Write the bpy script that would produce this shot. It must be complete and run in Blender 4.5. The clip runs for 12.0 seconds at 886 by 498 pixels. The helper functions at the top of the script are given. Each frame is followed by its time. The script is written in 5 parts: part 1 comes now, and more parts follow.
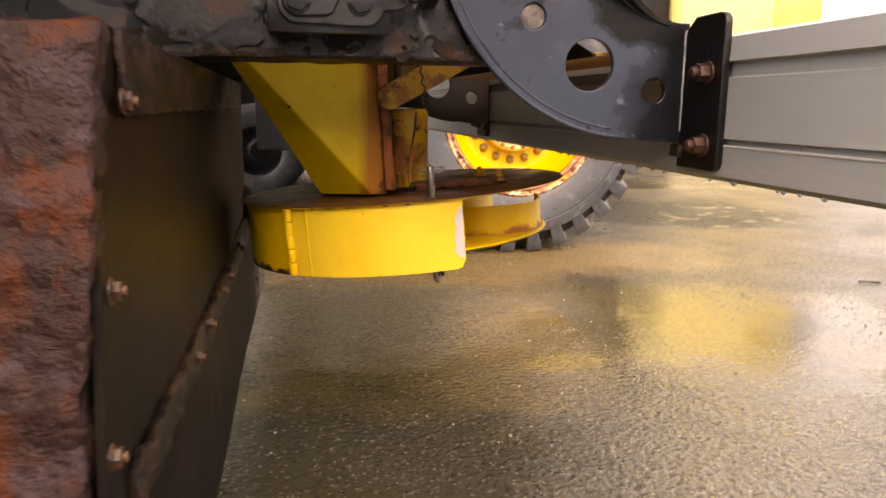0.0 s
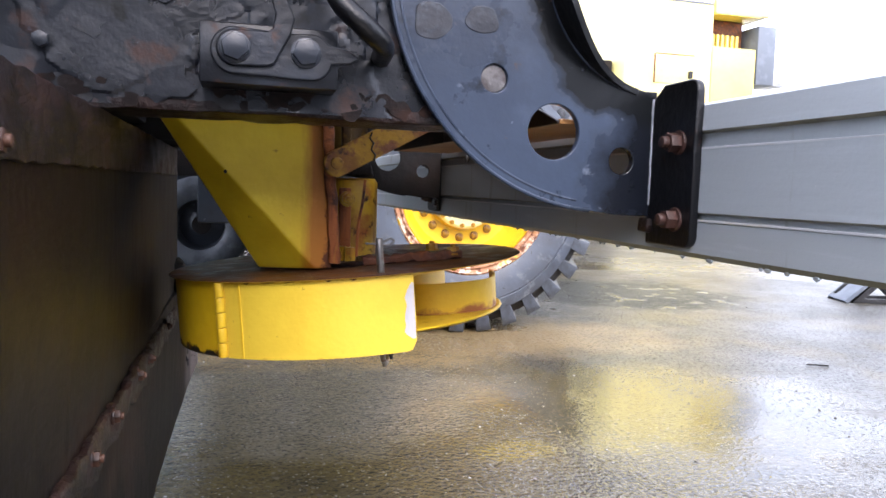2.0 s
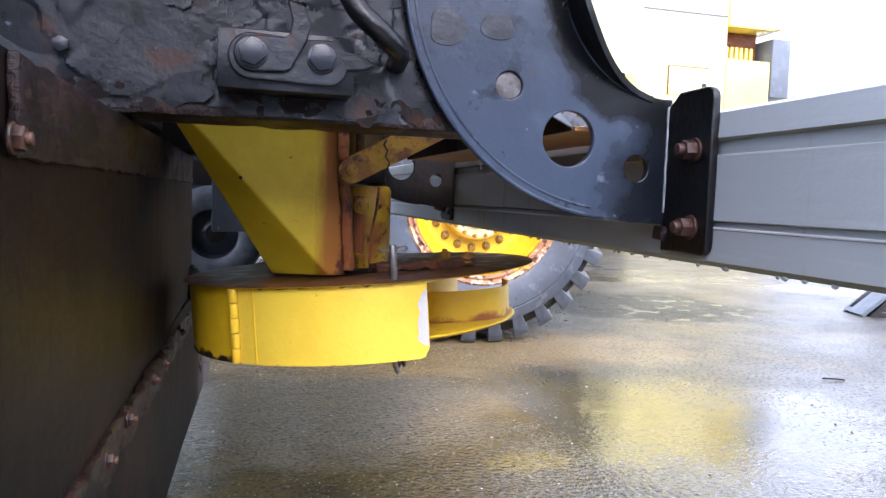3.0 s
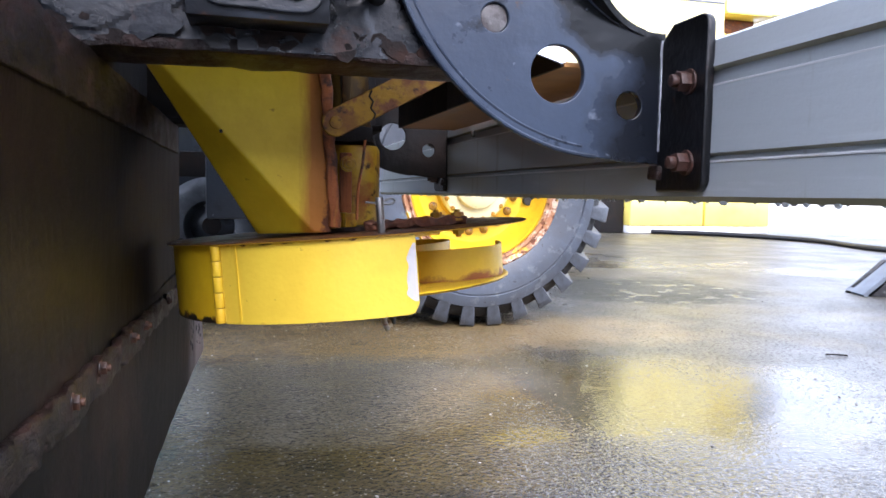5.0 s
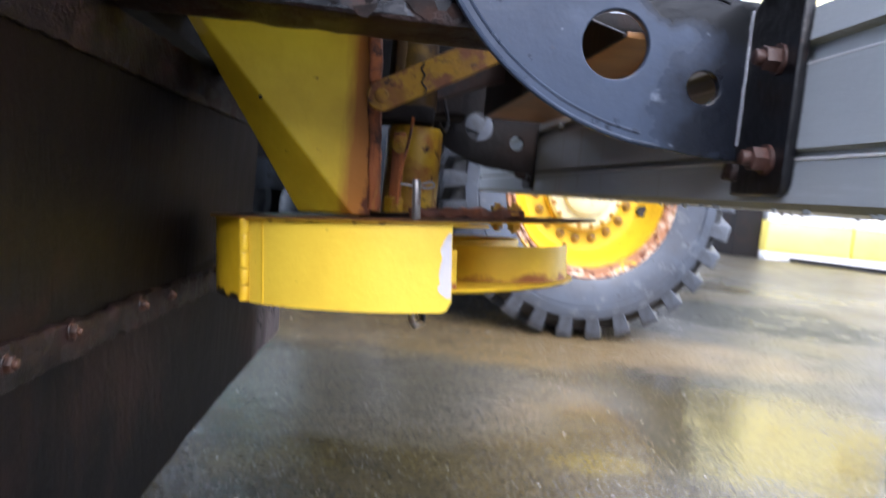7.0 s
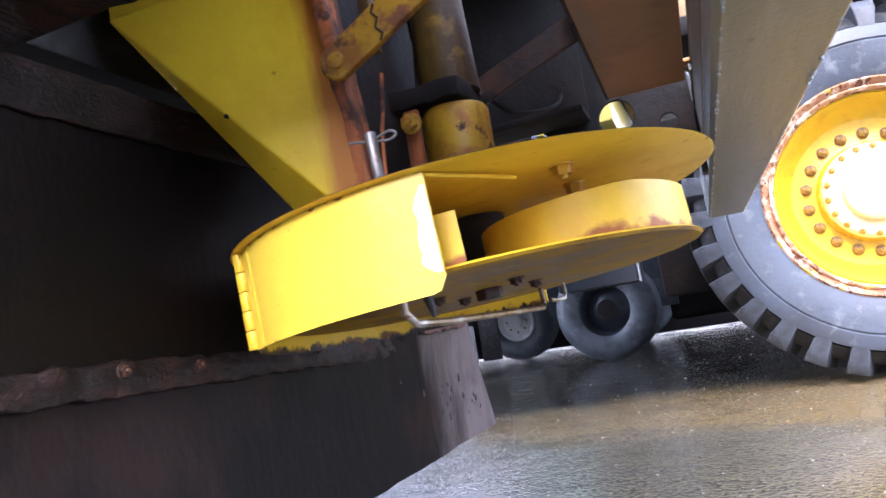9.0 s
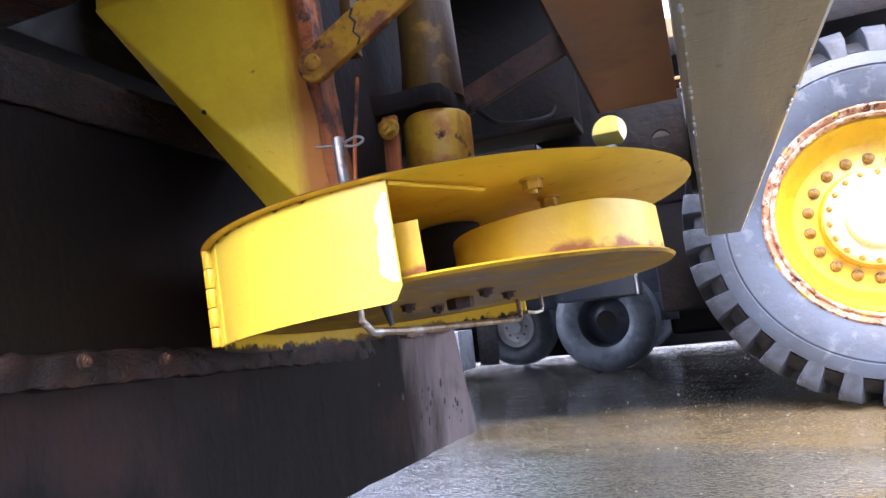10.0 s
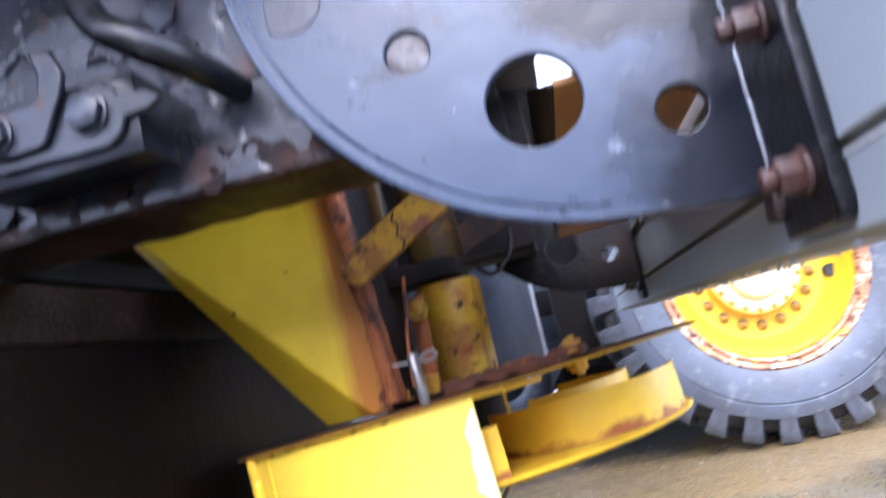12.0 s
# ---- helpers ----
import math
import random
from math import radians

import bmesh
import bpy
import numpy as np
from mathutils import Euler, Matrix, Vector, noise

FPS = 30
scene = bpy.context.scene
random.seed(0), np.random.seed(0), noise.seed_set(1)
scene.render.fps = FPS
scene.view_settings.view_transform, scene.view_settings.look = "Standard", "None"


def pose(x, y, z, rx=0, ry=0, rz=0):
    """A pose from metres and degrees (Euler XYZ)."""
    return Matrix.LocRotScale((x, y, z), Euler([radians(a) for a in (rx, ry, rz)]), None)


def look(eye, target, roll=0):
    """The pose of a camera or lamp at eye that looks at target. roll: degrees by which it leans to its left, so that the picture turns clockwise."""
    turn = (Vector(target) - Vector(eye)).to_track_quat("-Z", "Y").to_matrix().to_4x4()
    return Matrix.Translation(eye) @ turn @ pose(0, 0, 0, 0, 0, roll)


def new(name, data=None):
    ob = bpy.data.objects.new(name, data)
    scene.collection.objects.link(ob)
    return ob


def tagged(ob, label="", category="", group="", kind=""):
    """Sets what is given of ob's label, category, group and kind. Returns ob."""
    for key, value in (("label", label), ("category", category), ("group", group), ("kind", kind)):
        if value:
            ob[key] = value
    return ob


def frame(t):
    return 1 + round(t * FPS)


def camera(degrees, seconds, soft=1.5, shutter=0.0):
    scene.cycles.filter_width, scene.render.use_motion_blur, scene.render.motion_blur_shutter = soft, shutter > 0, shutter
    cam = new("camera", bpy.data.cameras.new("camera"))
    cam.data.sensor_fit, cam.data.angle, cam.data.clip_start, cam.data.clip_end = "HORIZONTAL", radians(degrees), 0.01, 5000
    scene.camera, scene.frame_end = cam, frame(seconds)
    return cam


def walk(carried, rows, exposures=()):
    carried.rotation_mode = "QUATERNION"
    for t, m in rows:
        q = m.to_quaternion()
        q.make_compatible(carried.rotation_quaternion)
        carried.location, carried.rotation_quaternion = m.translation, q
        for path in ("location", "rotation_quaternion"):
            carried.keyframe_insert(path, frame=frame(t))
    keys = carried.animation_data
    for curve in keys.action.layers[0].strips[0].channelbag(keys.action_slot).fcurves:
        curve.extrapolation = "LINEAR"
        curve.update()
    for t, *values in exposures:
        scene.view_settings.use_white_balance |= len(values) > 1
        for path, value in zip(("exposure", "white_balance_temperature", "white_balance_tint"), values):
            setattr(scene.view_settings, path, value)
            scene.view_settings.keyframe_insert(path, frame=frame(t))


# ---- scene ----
cam = camera(62.8, 12.0, shutter=0.5)
PATH = [
    (0, (0.011, 0.045, 0.611), (0.413, 1.965, 0.224), 0.4),
    (0.2, (0.014, 0.073, 0.601), (0.451, 1.991, 0.24), 1.9),
    (0.5, (0.018, 0.093, 0.593), (0.495, 2.007, 0.266), 1.9),
    (0.7, (0.024, 0.1, 0.59), (0.524, 2.016, 0.31), 1.9),
    (1, (0.028, 0.116, 0.585), (0.555, 2.031, 0.351), 0.8),
    (1.5, (0.029, 0.129, 0.589), (0.563, 2.046, 0.388), 0.2),
    (2, (0.024, 0.124, 0.597), (0.572, 2.04, 0.427), 1.7),
    (2.5, (0.021, 0.122, 0.594), (0.55, 2.046, 0.453), 1.9),
    (4.3, (0.028, 0.136, 0.587), (0.529, 2.067, 0.447), 2.1),
    (4.5, (0.027, 0.135, 0.575), (0.528, 2.066, 0.436), 2.0),
    (5, (0.043, 0.145, 0.539), (0.558, 2.072, 0.388), 1.0),
    (5.5, (0.039, 0.14, 0.555), (0.612, 2.034, 0.267), 1.1),
    (5.8, (0.064, 0.138, 0.555), (0.592, 2.022, 0.141), -0.1),
    (6, (0.107, 0.133, 0.552), (0.547, 2.027, 0.084), -2.4),
    (6.2, (0.104, 0.13, 0.565), (0.545, 2.014, 0.06), -3.7),
    (6.4, (0.124, 0.133, 0.591), (0.479, 2.028, 0.06), -1.8),
    (6.5, (0.13, 0.134, 0.59), (0.451, 2.038, 0.072), -0.8),
    (6.6, (0.132, 0.151, 0.582), (0.414, 2.06, 0.058), 1.4),
    (6.7, (0.138, 0.168, 0.565), (0.397, 2.085, 0.057), 4.1),
    (6.8, (0.142, 0.185, 0.548), (0.377, 2.126, 0.128), 6.6),
    (6.9, (0.146, 0.198, 0.54), (0.354, 2.168, 0.266), 6.2),
    (7, (0.153, 0.218, 0.526), (0.333, 2.204, 0.365), 5.6),
    (7.1, (0.158, 0.23, 0.519), (0.279, 2.224, 0.422), 5.6),
    (7.2, (0.17, 0.244, 0.509), (0.213, 2.244, 0.48), 6.3),
    (7.3, (0.18, 0.254, 0.491), (0.169, 2.253, 0.496), 6.2),
    (7.4, (0.195, 0.261, 0.468), (0.096, 2.258, 0.497), 4.9),
    (7.5, (0.203, 0.277, 0.452), (0.045, 2.269, 0.521), 4.5),
    (7.6, (0.211, 0.309, 0.437), (-0.023, 2.292, 0.543), 1.7),
    (7.7, (0.219, 0.326, 0.426), (-0.06, 2.301, 0.57), -2.2),
    (9.3, (0.436, 0.469, 0.375), (-0.241, 2.34, 0.583), -8.9),
    (9.5, (0.44, 0.47, 0.379), (-0.225, 2.344, 0.592), -7.9),
    (10, (0.447, 0.473, 0.378), (-0.232, 2.343, 0.59), -6.1),
    (10.5, (0.453, 0.473, 0.382), (-0.204, 2.35, 0.589), -5.8),
    (11, (0.446, 0.463, 0.399), (-0.166, 2.356, 0.606), -5.6),
    (11.2, (0.432, 0.451, 0.404), (-0.155, 2.349, 0.633), -5.7),
    (11.4, (0.404, 0.443, 0.434), (-0.127, 2.358, 0.659), -6.5),
    (11.5, (0.393, 0.438, 0.448), (-0.131, 2.356, 0.662), -6.9),
    (11.6, (0.365, 0.434, 0.459), (-0.124, 2.358, 0.701), -9.3),
    (11.7, (0.35, 0.431, 0.473), (-0.106, 2.363, 0.723), -10.6),
    (11.8, (0.335, 0.418, 0.496), (-0.059, 2.362, 0.754), -11.8),
    (11.9, (0.327, 0.408, 0.508), (-0.031, 2.358, 0.775), -12.3),
    (12, (0.32, 0.396, 0.528), (0.019, 2.353, 0.809), -12.8),
]
# ---- exposure and light ----
EXPOSURES = [(0.0, 2.34, 10800, 27), (0.6, 2.44, 9500, 24), (1.0, 2.59, 8400, 21), (1.5, 2.59, 7200, 18), (2.5, 2.59, 6100, 20), (7.0, 2.54, 6000, 18), (7.7, 2.78, 5850, 18), (9.3, 3.32, 5850, 24), (11.2, 3.32, 5850, 24), (12.0, 3.34, 5700, 23)]
walk(cam, [(t, look(eye, target, roll)) for t, eye, target, roll in PATH], EXPOSURES)

world = bpy.data.worlds.new("overcast_sky")
scene.world = world
world.use_nodes = True
wn, wl = world.node_tree.nodes, world.node_tree.links
sky = wn.new("ShaderNodeTexSky")
sky.sky_type, sky.sun_disc = "NISHITA", False
sky.sun_elevation, sky.sun_rotation = radians(42), radians(180)
sky.air_density, sky.dust_density, sky.ozone_density = 1.0, 1.6, 1.0
wn["Background"].inputs["Strength"].default_value = 0.15
cloud = wn.new("ShaderNodeMix")
cloud.data_type = "RGBA"
cloud.inputs["Factor"].default_value = 0.6
cloud.inputs[7].default_value = (4.6, 4.8, 5.1, 1)
wl.new(sky.outputs["Color"], cloud.inputs[6])
wl.new(cloud.outputs[2], wn["Background"].inputs["Color"])

sun_data = bpy.data.lights.new("sun", "SUN")
sun_data.energy, sun_data.angle, sun_data.color = 0.4, radians(25), (1.0, 0.98, 0.95)
sun = new("sun", sun_data)
sun.matrix_basis = look((0.5, -7.4, 6.7), (0, 0, 0))


# ---- materials ----
def surface(name, base, rough=0.5, metal=0.0, layers=(), bumps=(), coat=0.0, vary=0.0, spec=0.5):
    """layers: (colour, scale, low, high, stretch, roughness[, (axis, start, end)]) laid over the base by noise.
    bumps: (kind, scale, metres, stretch)."""
    m = bpy.data.materials.new(name)
    m.use_nodes = True
    n, l = m.node_tree.nodes, m.node_tree.links
    b = n["Principled BSDF"]
    b.inputs["Metallic"].default_value = metal
    b.inputs["Coat Weight"].default_value = coat
    b.inputs["Coat Roughness"].default_value = 0.12
    b.inputs["Specular IOR Level"].default_value = spec
    co = n.new("ShaderNodeTexCoord").outputs["Object"]
    col = n.new("ShaderNodeRGB")
    col.outputs[0].default_value = (*base, 1)
    colour = col.outputs[0]
    val = n.new("ShaderNodeValue")
    val.outputs[0].default_value = rough
    roughness = val.outputs[0]

    def stretched(stretch, k):
        mp = n.new("ShaderNodeMapping")
        mp.inputs["Scale"].default_value = stretch
        mp.inputs["Location"].default_value = (k * 3.17, k * 1.73, k * 2.31)
        l.new(co, mp.inputs["Vector"])
        return mp.outputs[0]

    for k, (c, scale, low, high, stretch, r, *grad) in enumerate(layers):
        t = n.new("ShaderNodeTexNoise")
        t.inputs["Scale"].default_value, t.inputs["Detail"].default_value, t.inputs["Roughness"].default_value = scale, 8, 0.62
        l.new(stretched(stretch, k + 1), t.inputs["Vector"])
        mr = n.new("ShaderNodeMapRange")
        mr.inputs["From Min"].default_value, mr.inputs["From Max"].default_value = low, high
        l.new(t.outputs["Fac"], mr.inputs["Value"])
        mask = mr.outputs[0]
        if grad:
            axis, start, end, *centre = grad[0]
            sx = n.new("ShaderNodeSeparateXYZ")
            l.new(co, sx.inputs[0])
            along = sx.outputs["XYZ".index(axis)] if axis in "XYZ" else None
            if centre:
                away = n.new("ShaderNodeVectorMath")
                away.operation = "DISTANCE"
                away.inputs[1].default_value = (*centre, 0)
                l.new(co, away.inputs[0])
                along = away.outputs["Value"]
            g = n.new("ShaderNodeMapRange")
            g.inputs["From Min"].default_value, g.inputs["From Max"].default_value = start, end
            g.inputs["To Min"].default_value, g.inputs["To Max"].default_value = -0.45, 0.3
            l.new(along, g.inputs["Value"])
            add = n.new("ShaderNodeMath")
            add.operation = "ADD"
            l.new(t.outputs["Fac"], add.inputs[0])
            l.new(g.outputs[0], add.inputs[1])
            l.new(add.outputs[0], mr.inputs["Value"])
        mix = n.new("ShaderNodeMix")
        mix.data_type = "RGBA"
        l.new(mask, mix.inputs["Factor"])
        l.new(colour, mix.inputs[6])
        mix.inputs[7].default_value = (*c, 1)
        colour = mix.outputs[2]
        mf = n.new("ShaderNodeMix")
        l.new(mask, mf.inputs["Factor"])
        l.new(roughness, mf.inputs[2])
        mf.inputs[3].default_value = r
        roughness = mf.outputs[0]
    if vary:
        info = n.new("ShaderNodeObjectInfo")
        hs = n.new("ShaderNodeHueSaturation")
        mr = n.new("ShaderNodeMapRange")
        mr.inputs["To Min"].default_value, mr.inputs["To Max"].default_value = 1 - vary, 1 + vary
        l.new(info.outputs["Random"], mr.inputs["Value"])
        l.new(mr.outputs[0], hs.inputs["Value"])
        l.new(colour, hs.inputs["Color"])
        colour = hs.outputs[0]
    l.new(colour, b.inputs["Base Color"])
    l.new(roughness, b.inputs["Roughness"])
    normal = None
    for k, (kind, scale, metres, stretch) in enumerate(bumps):
        if kind == "noise":
            t = n.new("ShaderNodeTexNoise")
            t.inputs["Detail"].default_value, t.inputs["Roughness"].default_value = 6, 0.6
            out = t.outputs["Fac"]
        else:
            t = n.new("ShaderNodeTexVoronoi")
            t.feature = "F1" if kind == "cells" else "DISTANCE_TO_EDGE"
            out = t.outputs["Distance"]
        t.inputs["Scale"].default_value = scale
        l.new(stretched(stretch, k + 5), t.inputs["Vector"])
        bp = n.new("ShaderNodeBump")
        bp.inputs["Distance"].default_value = metres
        l.new(out, bp.inputs["Height"])
        if normal:
            l.new(normal, bp.inputs["Normal"])
        normal = bp.outputs[0]
    if normal:
        l.new(normal, b.inputs["Normal"])
    return m


ONE, DOWN, LONG = (1, 1, 1), (1, 1, 0.12), (1, 0.08, 1)
RUST, DARK_RUST, ORANGE = (0.13, 0.042, 0.018), (0.055, 0.022, 0.014), (0.36, 0.11, 0.02)

yellow_paint = surface("yellow_paint", (0.78, 0.52, 0.026), 0.38, layers=[
    ((0.60, 0.33, 0.010), 9, 0.45, 0.75, ONE, 0.5), ((0.34, 0.17, 0.012), 60, 0.63, 0.72, ONE, 0.6),
    (RUST, 38, 0.70, 0.74, ONE, 0.8), ((0.46, 0.24, 0.010), 30, 0.62, 0.80, DOWN, 0.5)],
    bumps=[("noise", 140, 0.0004, ONE), ("noise", 14, 0.002, ONE)], spec=0.45)
chute_paint = surface("chute_paint", (0.82, 0.59, 0.028), 0.34, layers=[
    ((0.64, 0.40, 0.011), 8, 0.45, 0.75, ONE, 0.45), ((0.38, 0.19, 0.012), 60, 0.66, 0.74, ONE, 0.6),
    ((0.46, 0.17, 0.014), 16, 0.36, 0.60, DOWN, 0.5, ("X", 0.062, 0.145)), (RUST, 45, 0.52, 0.62, ONE, 0.85, ("X", 0.105, 0.15))],
    bumps=[("noise", 120, 0.0004, ONE), ("noise", 10, 0.002, ONE)], spec=0.45)
door_paint = surface("door_paint", (0.84, 0.60, 0.055), 0.34, layers=[
    ((0.75, 0.50, 0.038), 9, 0.45, 0.75, ONE, 0.45), ((0.46, 0.24, 0.010), 26, 0.64, 0.82, DOWN, 0.5), ((0.34, 0.17, 0.012), 70, 0.66, 0.73, ONE, 0.6),
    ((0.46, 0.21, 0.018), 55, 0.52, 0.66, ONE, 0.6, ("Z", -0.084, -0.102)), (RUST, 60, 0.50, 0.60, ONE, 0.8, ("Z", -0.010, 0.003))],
    bumps=[("noise", 140, 0.0004, ONE), ("noise", 12, 0.002, ONE)], spec=0.45, coat=0.4)
worn_yellow = surface("worn_yellow", (0.56, 0.33, 0.014), 0.42, layers=[
    ((0.34, 0.15, 0.012), 16, 0.42, 0.64, ONE, 0.55), (ORANGE, 24, 0.52, 0.66, ONE, 0.75), (DARK_RUST, 42, 0.60, 0.68, ONE, 0.85),
    ((0.20, 0.09, 0.015), 34, 0.58, 0.74, DOWN, 0.6)], bumps=[("noise", 90, 0.0008, ONE)])
shroud_paint = surface("shroud_paint", (0.80, 0.54, 0.013), 0.38, layers=[((0.62, 0.36, 0.010), 9, 0.45, 0.75, ONE, 0.5),
    ((0.16, 0.075, 0.012), 40, 0.55, 0.66, ONE, 0.6, ("Z", -0.060, -0.100)), ((0.012, 0.009, 0.008), 75, 0.52, 0.58, (1, 1, 0.35), 0.5, ("Z", -0.072, -0.100))],
    bumps=[("noise", 140, 0.0004, ONE), ("noise", 14, 0.002, ONE)])
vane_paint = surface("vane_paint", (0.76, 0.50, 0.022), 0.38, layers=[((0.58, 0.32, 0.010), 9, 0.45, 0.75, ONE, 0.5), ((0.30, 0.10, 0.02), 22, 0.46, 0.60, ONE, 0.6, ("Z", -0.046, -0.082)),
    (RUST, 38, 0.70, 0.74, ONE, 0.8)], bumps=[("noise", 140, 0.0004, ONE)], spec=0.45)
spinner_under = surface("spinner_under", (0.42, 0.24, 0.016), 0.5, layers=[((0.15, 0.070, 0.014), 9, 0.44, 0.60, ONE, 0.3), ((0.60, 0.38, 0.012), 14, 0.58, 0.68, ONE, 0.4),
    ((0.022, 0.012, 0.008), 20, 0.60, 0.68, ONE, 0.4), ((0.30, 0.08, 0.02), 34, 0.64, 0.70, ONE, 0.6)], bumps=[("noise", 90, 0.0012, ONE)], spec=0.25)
dull_yellow = surface("dull_yellow", (0.30, 0.165, 0.012), 0.42, layers=[((0.15, 0.070, 0.012), 12, 0.42, 0.62, DOWN, 0.5), (ORANGE, 26, 0.58, 0.70, ONE, 0.7),
    ((0.020, 0.012, 0.008), 34, 0.56, 0.64, (1, 1, 0.5), 0.4)], bumps=[("noise", 90, 0.0010, ONE)])
# dark yellow: the deep shade above the motor is put into the colour
shaded_yellow = surface("shaded_yellow", (0.12, 0.070, 0.012), 0.5, layers=[((0.045, 0.024, 0.010), 14, 0.44, 0.62, DOWN, 0.5), ((0.20, 0.11, 0.014), 22, 0.58, 0.70, ONE, 0.5)], bumps=[("noise", 90, 0.0010, ONE)], spec=0.2)
link_yellow = surface("link_yellow", (0.44, 0.235, 0.014), 0.42, layers=[((0.27, 0.115, 0.016), 20, 0.42, 0.58, ONE, 0.5), ((0.21, 0.075, 0.028), 45, 0.49, 0.60, ONE, 0.65),
    ((0.07, 0.028, 0.014), 60, 0.58, 0.66, ONE, 0.6), ((0.40, 0.27, 0.17), 110, 0.66, 0.74, ONE, 0.4)], bumps=[("noise", 120, 0.0012, ONE)])
rust = surface("rust", RUST, 0.75, layers=[(ORANGE, 22, 0.52, 0.70, ONE, 0.85), (DARK_RUST, 30, 0.50, 0.62, ONE, 0.6),
    ((0.20, 0.10, 0.07), 70, 0.58, 0.70, ONE, 0.5)], bumps=[("noise", 120, 0.0016, ONE), ("cells", 180, 0.001, ONE)])
orange_rust = surface("orange_rust", (0.34, 0.095, 0.018), 0.65, layers=[(RUST, 40, 0.44, 0.58, DOWN, 0.8), (DARK_RUST, 22, 0.54, 0.64, ONE, 0.8),
    ((0.48, 0.25, 0.03), 30, 0.58, 0.70, DOWN, 0.55), (DARK_RUST, 70, 0.62, 0.70, ONE, 0.8)], bumps=[("noise", 150, 0.0016, ONE)])
edge_rust = surface("edge_rust", (0.020, 0.0085, 0.008), 0.3, layers=[((0.085, 0.020, 0.007), 24, 0.52, 0.66, (1, 1, 0.6), 0.5),
    ((0.036, 0.020, 0.024), 46, 0.52, 0.64, ONE, 0.25), ((0.12, 0.075, 0.07), 95, 0.68, 0.78, (1, 1, 2), 0.22),
    ((0.13, 0.048, 0.012), 13, 0.60, 0.70, (1, 1, 0.5), 0.5)], bumps=[("noise", 45, 0.008, ONE), ("noise", 190, 0.0022, ONE)], spec=0.2)
crust_rust = surface("crust_rust", (0.014, 0.0085, 0.008), 0.36, layers=[((0.038, 0.019, 0.015), 34, 0.48, 0.62, (1, 0.4, 1), 0.5),
    ((0.010, 0.007, 0.0065), 44, 0.48, 0.58, (1, 0.4, 0.7), 0.3), ((0.12, 0.085, 0.075), 90, 0.69, 0.78, (1, 0.5, 1), 0.3)], bumps=[("noise", 70, 0.005, (1, 0.45, 1)), ("noise", 200, 0.0018, ONE)], spec=0.2)
strip_rust = surface("strip_rust", (0.10, 0.052, 0.042), 0.6, layers=[((0.20, 0.105, 0.080), 40, 0.5, 0.64, ONE, 0.6), ((0.035, 0.018, 0.014), 50, 0.56, 0.64, ONE, 0.6)], bumps=[("noise", 120, 0.002, ONE)])
disc_rust = surface("disc_rust", (0.070, 0.028, 0.012), 0.5, spec=0.25, layers=[((0.15, 0.062, 0.016), 14, 0.45, 0.65, ONE, 0.5),
    ((0.05, 0.022, 0.012), 26, 0.50, 0.62, ONE, 0.3), ((0.42, 0.24, 0.02), 34, 0.66, 0.74, ONE, 0.6)], bumps=[("noise", 110, 0.0012, ONE)])
bracket_paint = surface("bracket_paint", (0.022, 0.031, 0.050), 0.26, layers=[
    ((0.038, 0.054, 0.086), 5, 0.36, 0.68, (1, 1, 0.8), 0.30), ((0.066, 0.088, 0.130), 9, 0.50, 0.72, (1, 1, 0.5), 0.36),
    ((0.008, 0.010, 0.015), 8, 0.36, 0.60, ONE, 0.22, ("X", 0.27, 0.45)), ((0.006, 0.007, 0.008), 8, 0.40, 0.54, ONE, 0.24, ("R", 0.205, 0.135, 0.445, 0.827)),
    ((0.010, 0.012, 0.016), 22, 0.60, 0.68, ONE, 0.2), ((0.16, 0.19, 0.24), 30, 0.67, 0.76, (1, 1, 0.35), 0.4), ((0.28, 0.31, 0.36), 85, 0.71, 0.76, (1, 1, 0.5), 0.4), ((0.085, 0.045, 0.03), 48, 0.67, 0.75, ONE, 0.7)],
    bumps=[("noise", 60, 0.0004, ONE), ("noise", 9, 0.0012, ONE)], coat=0.08, spec=0.35)
blister_paint = surface("blister_paint", (0.011, 0.013, 0.019), 0.30, layers=[((0.034, 0.042, 0.058), 50, 0.50, 0.66, ONE, 0.34), ((0.060, 0.070, 0.090), 90, 0.62, 0.72, ONE, 0.4)], bumps=[("noise", 60, 0.0008, ONE)])
black_paint = surface("black_paint", (0.0045, 0.0045, 0.0055), 0.30, layers=[((0.013, 0.013, 0.016), 14, 0.55, 0.70, ONE, 0.4),
    ((0.06, 0.026, 0.016), 40, 0.66, 0.74, ONE, 0.7)], bumps=[("noise", 90, 0.0009, ONE), ("noise", 20, 0.002, ONE)], spec=0.4)
# the pale bluish speck layer stands in for small highlights on the flakes
rail_paint = surface("rail_paint", (0.006, 0.007, 0.0095), 0.24, layers=[
    ((0.013, 0.016, 0.023), 9, 0.44, 0.60, ONE, 0.38), ((0.031, 0.039, 0.055), 13, 0.54, 0.74, ONE, 0.40),
    ((0.050, 0.024, 0.018), 20, 0.57, 0.66, ONE, 0.6), ((0.11, 0.13, 0.17), 60, 0.69, 0.75, (1, 1, 1.6), 0.4), ((0.005, 0.0045, 0.0045), 30, 0.58, 0.66, ONE, 0.5)],
    bumps=[("noise", 11, 0.0030, ONE), ("noise", 45, 0.0006, ONE), ("noise", 200, 0.0002, ONE)], coat=0.1, spec=0.35)
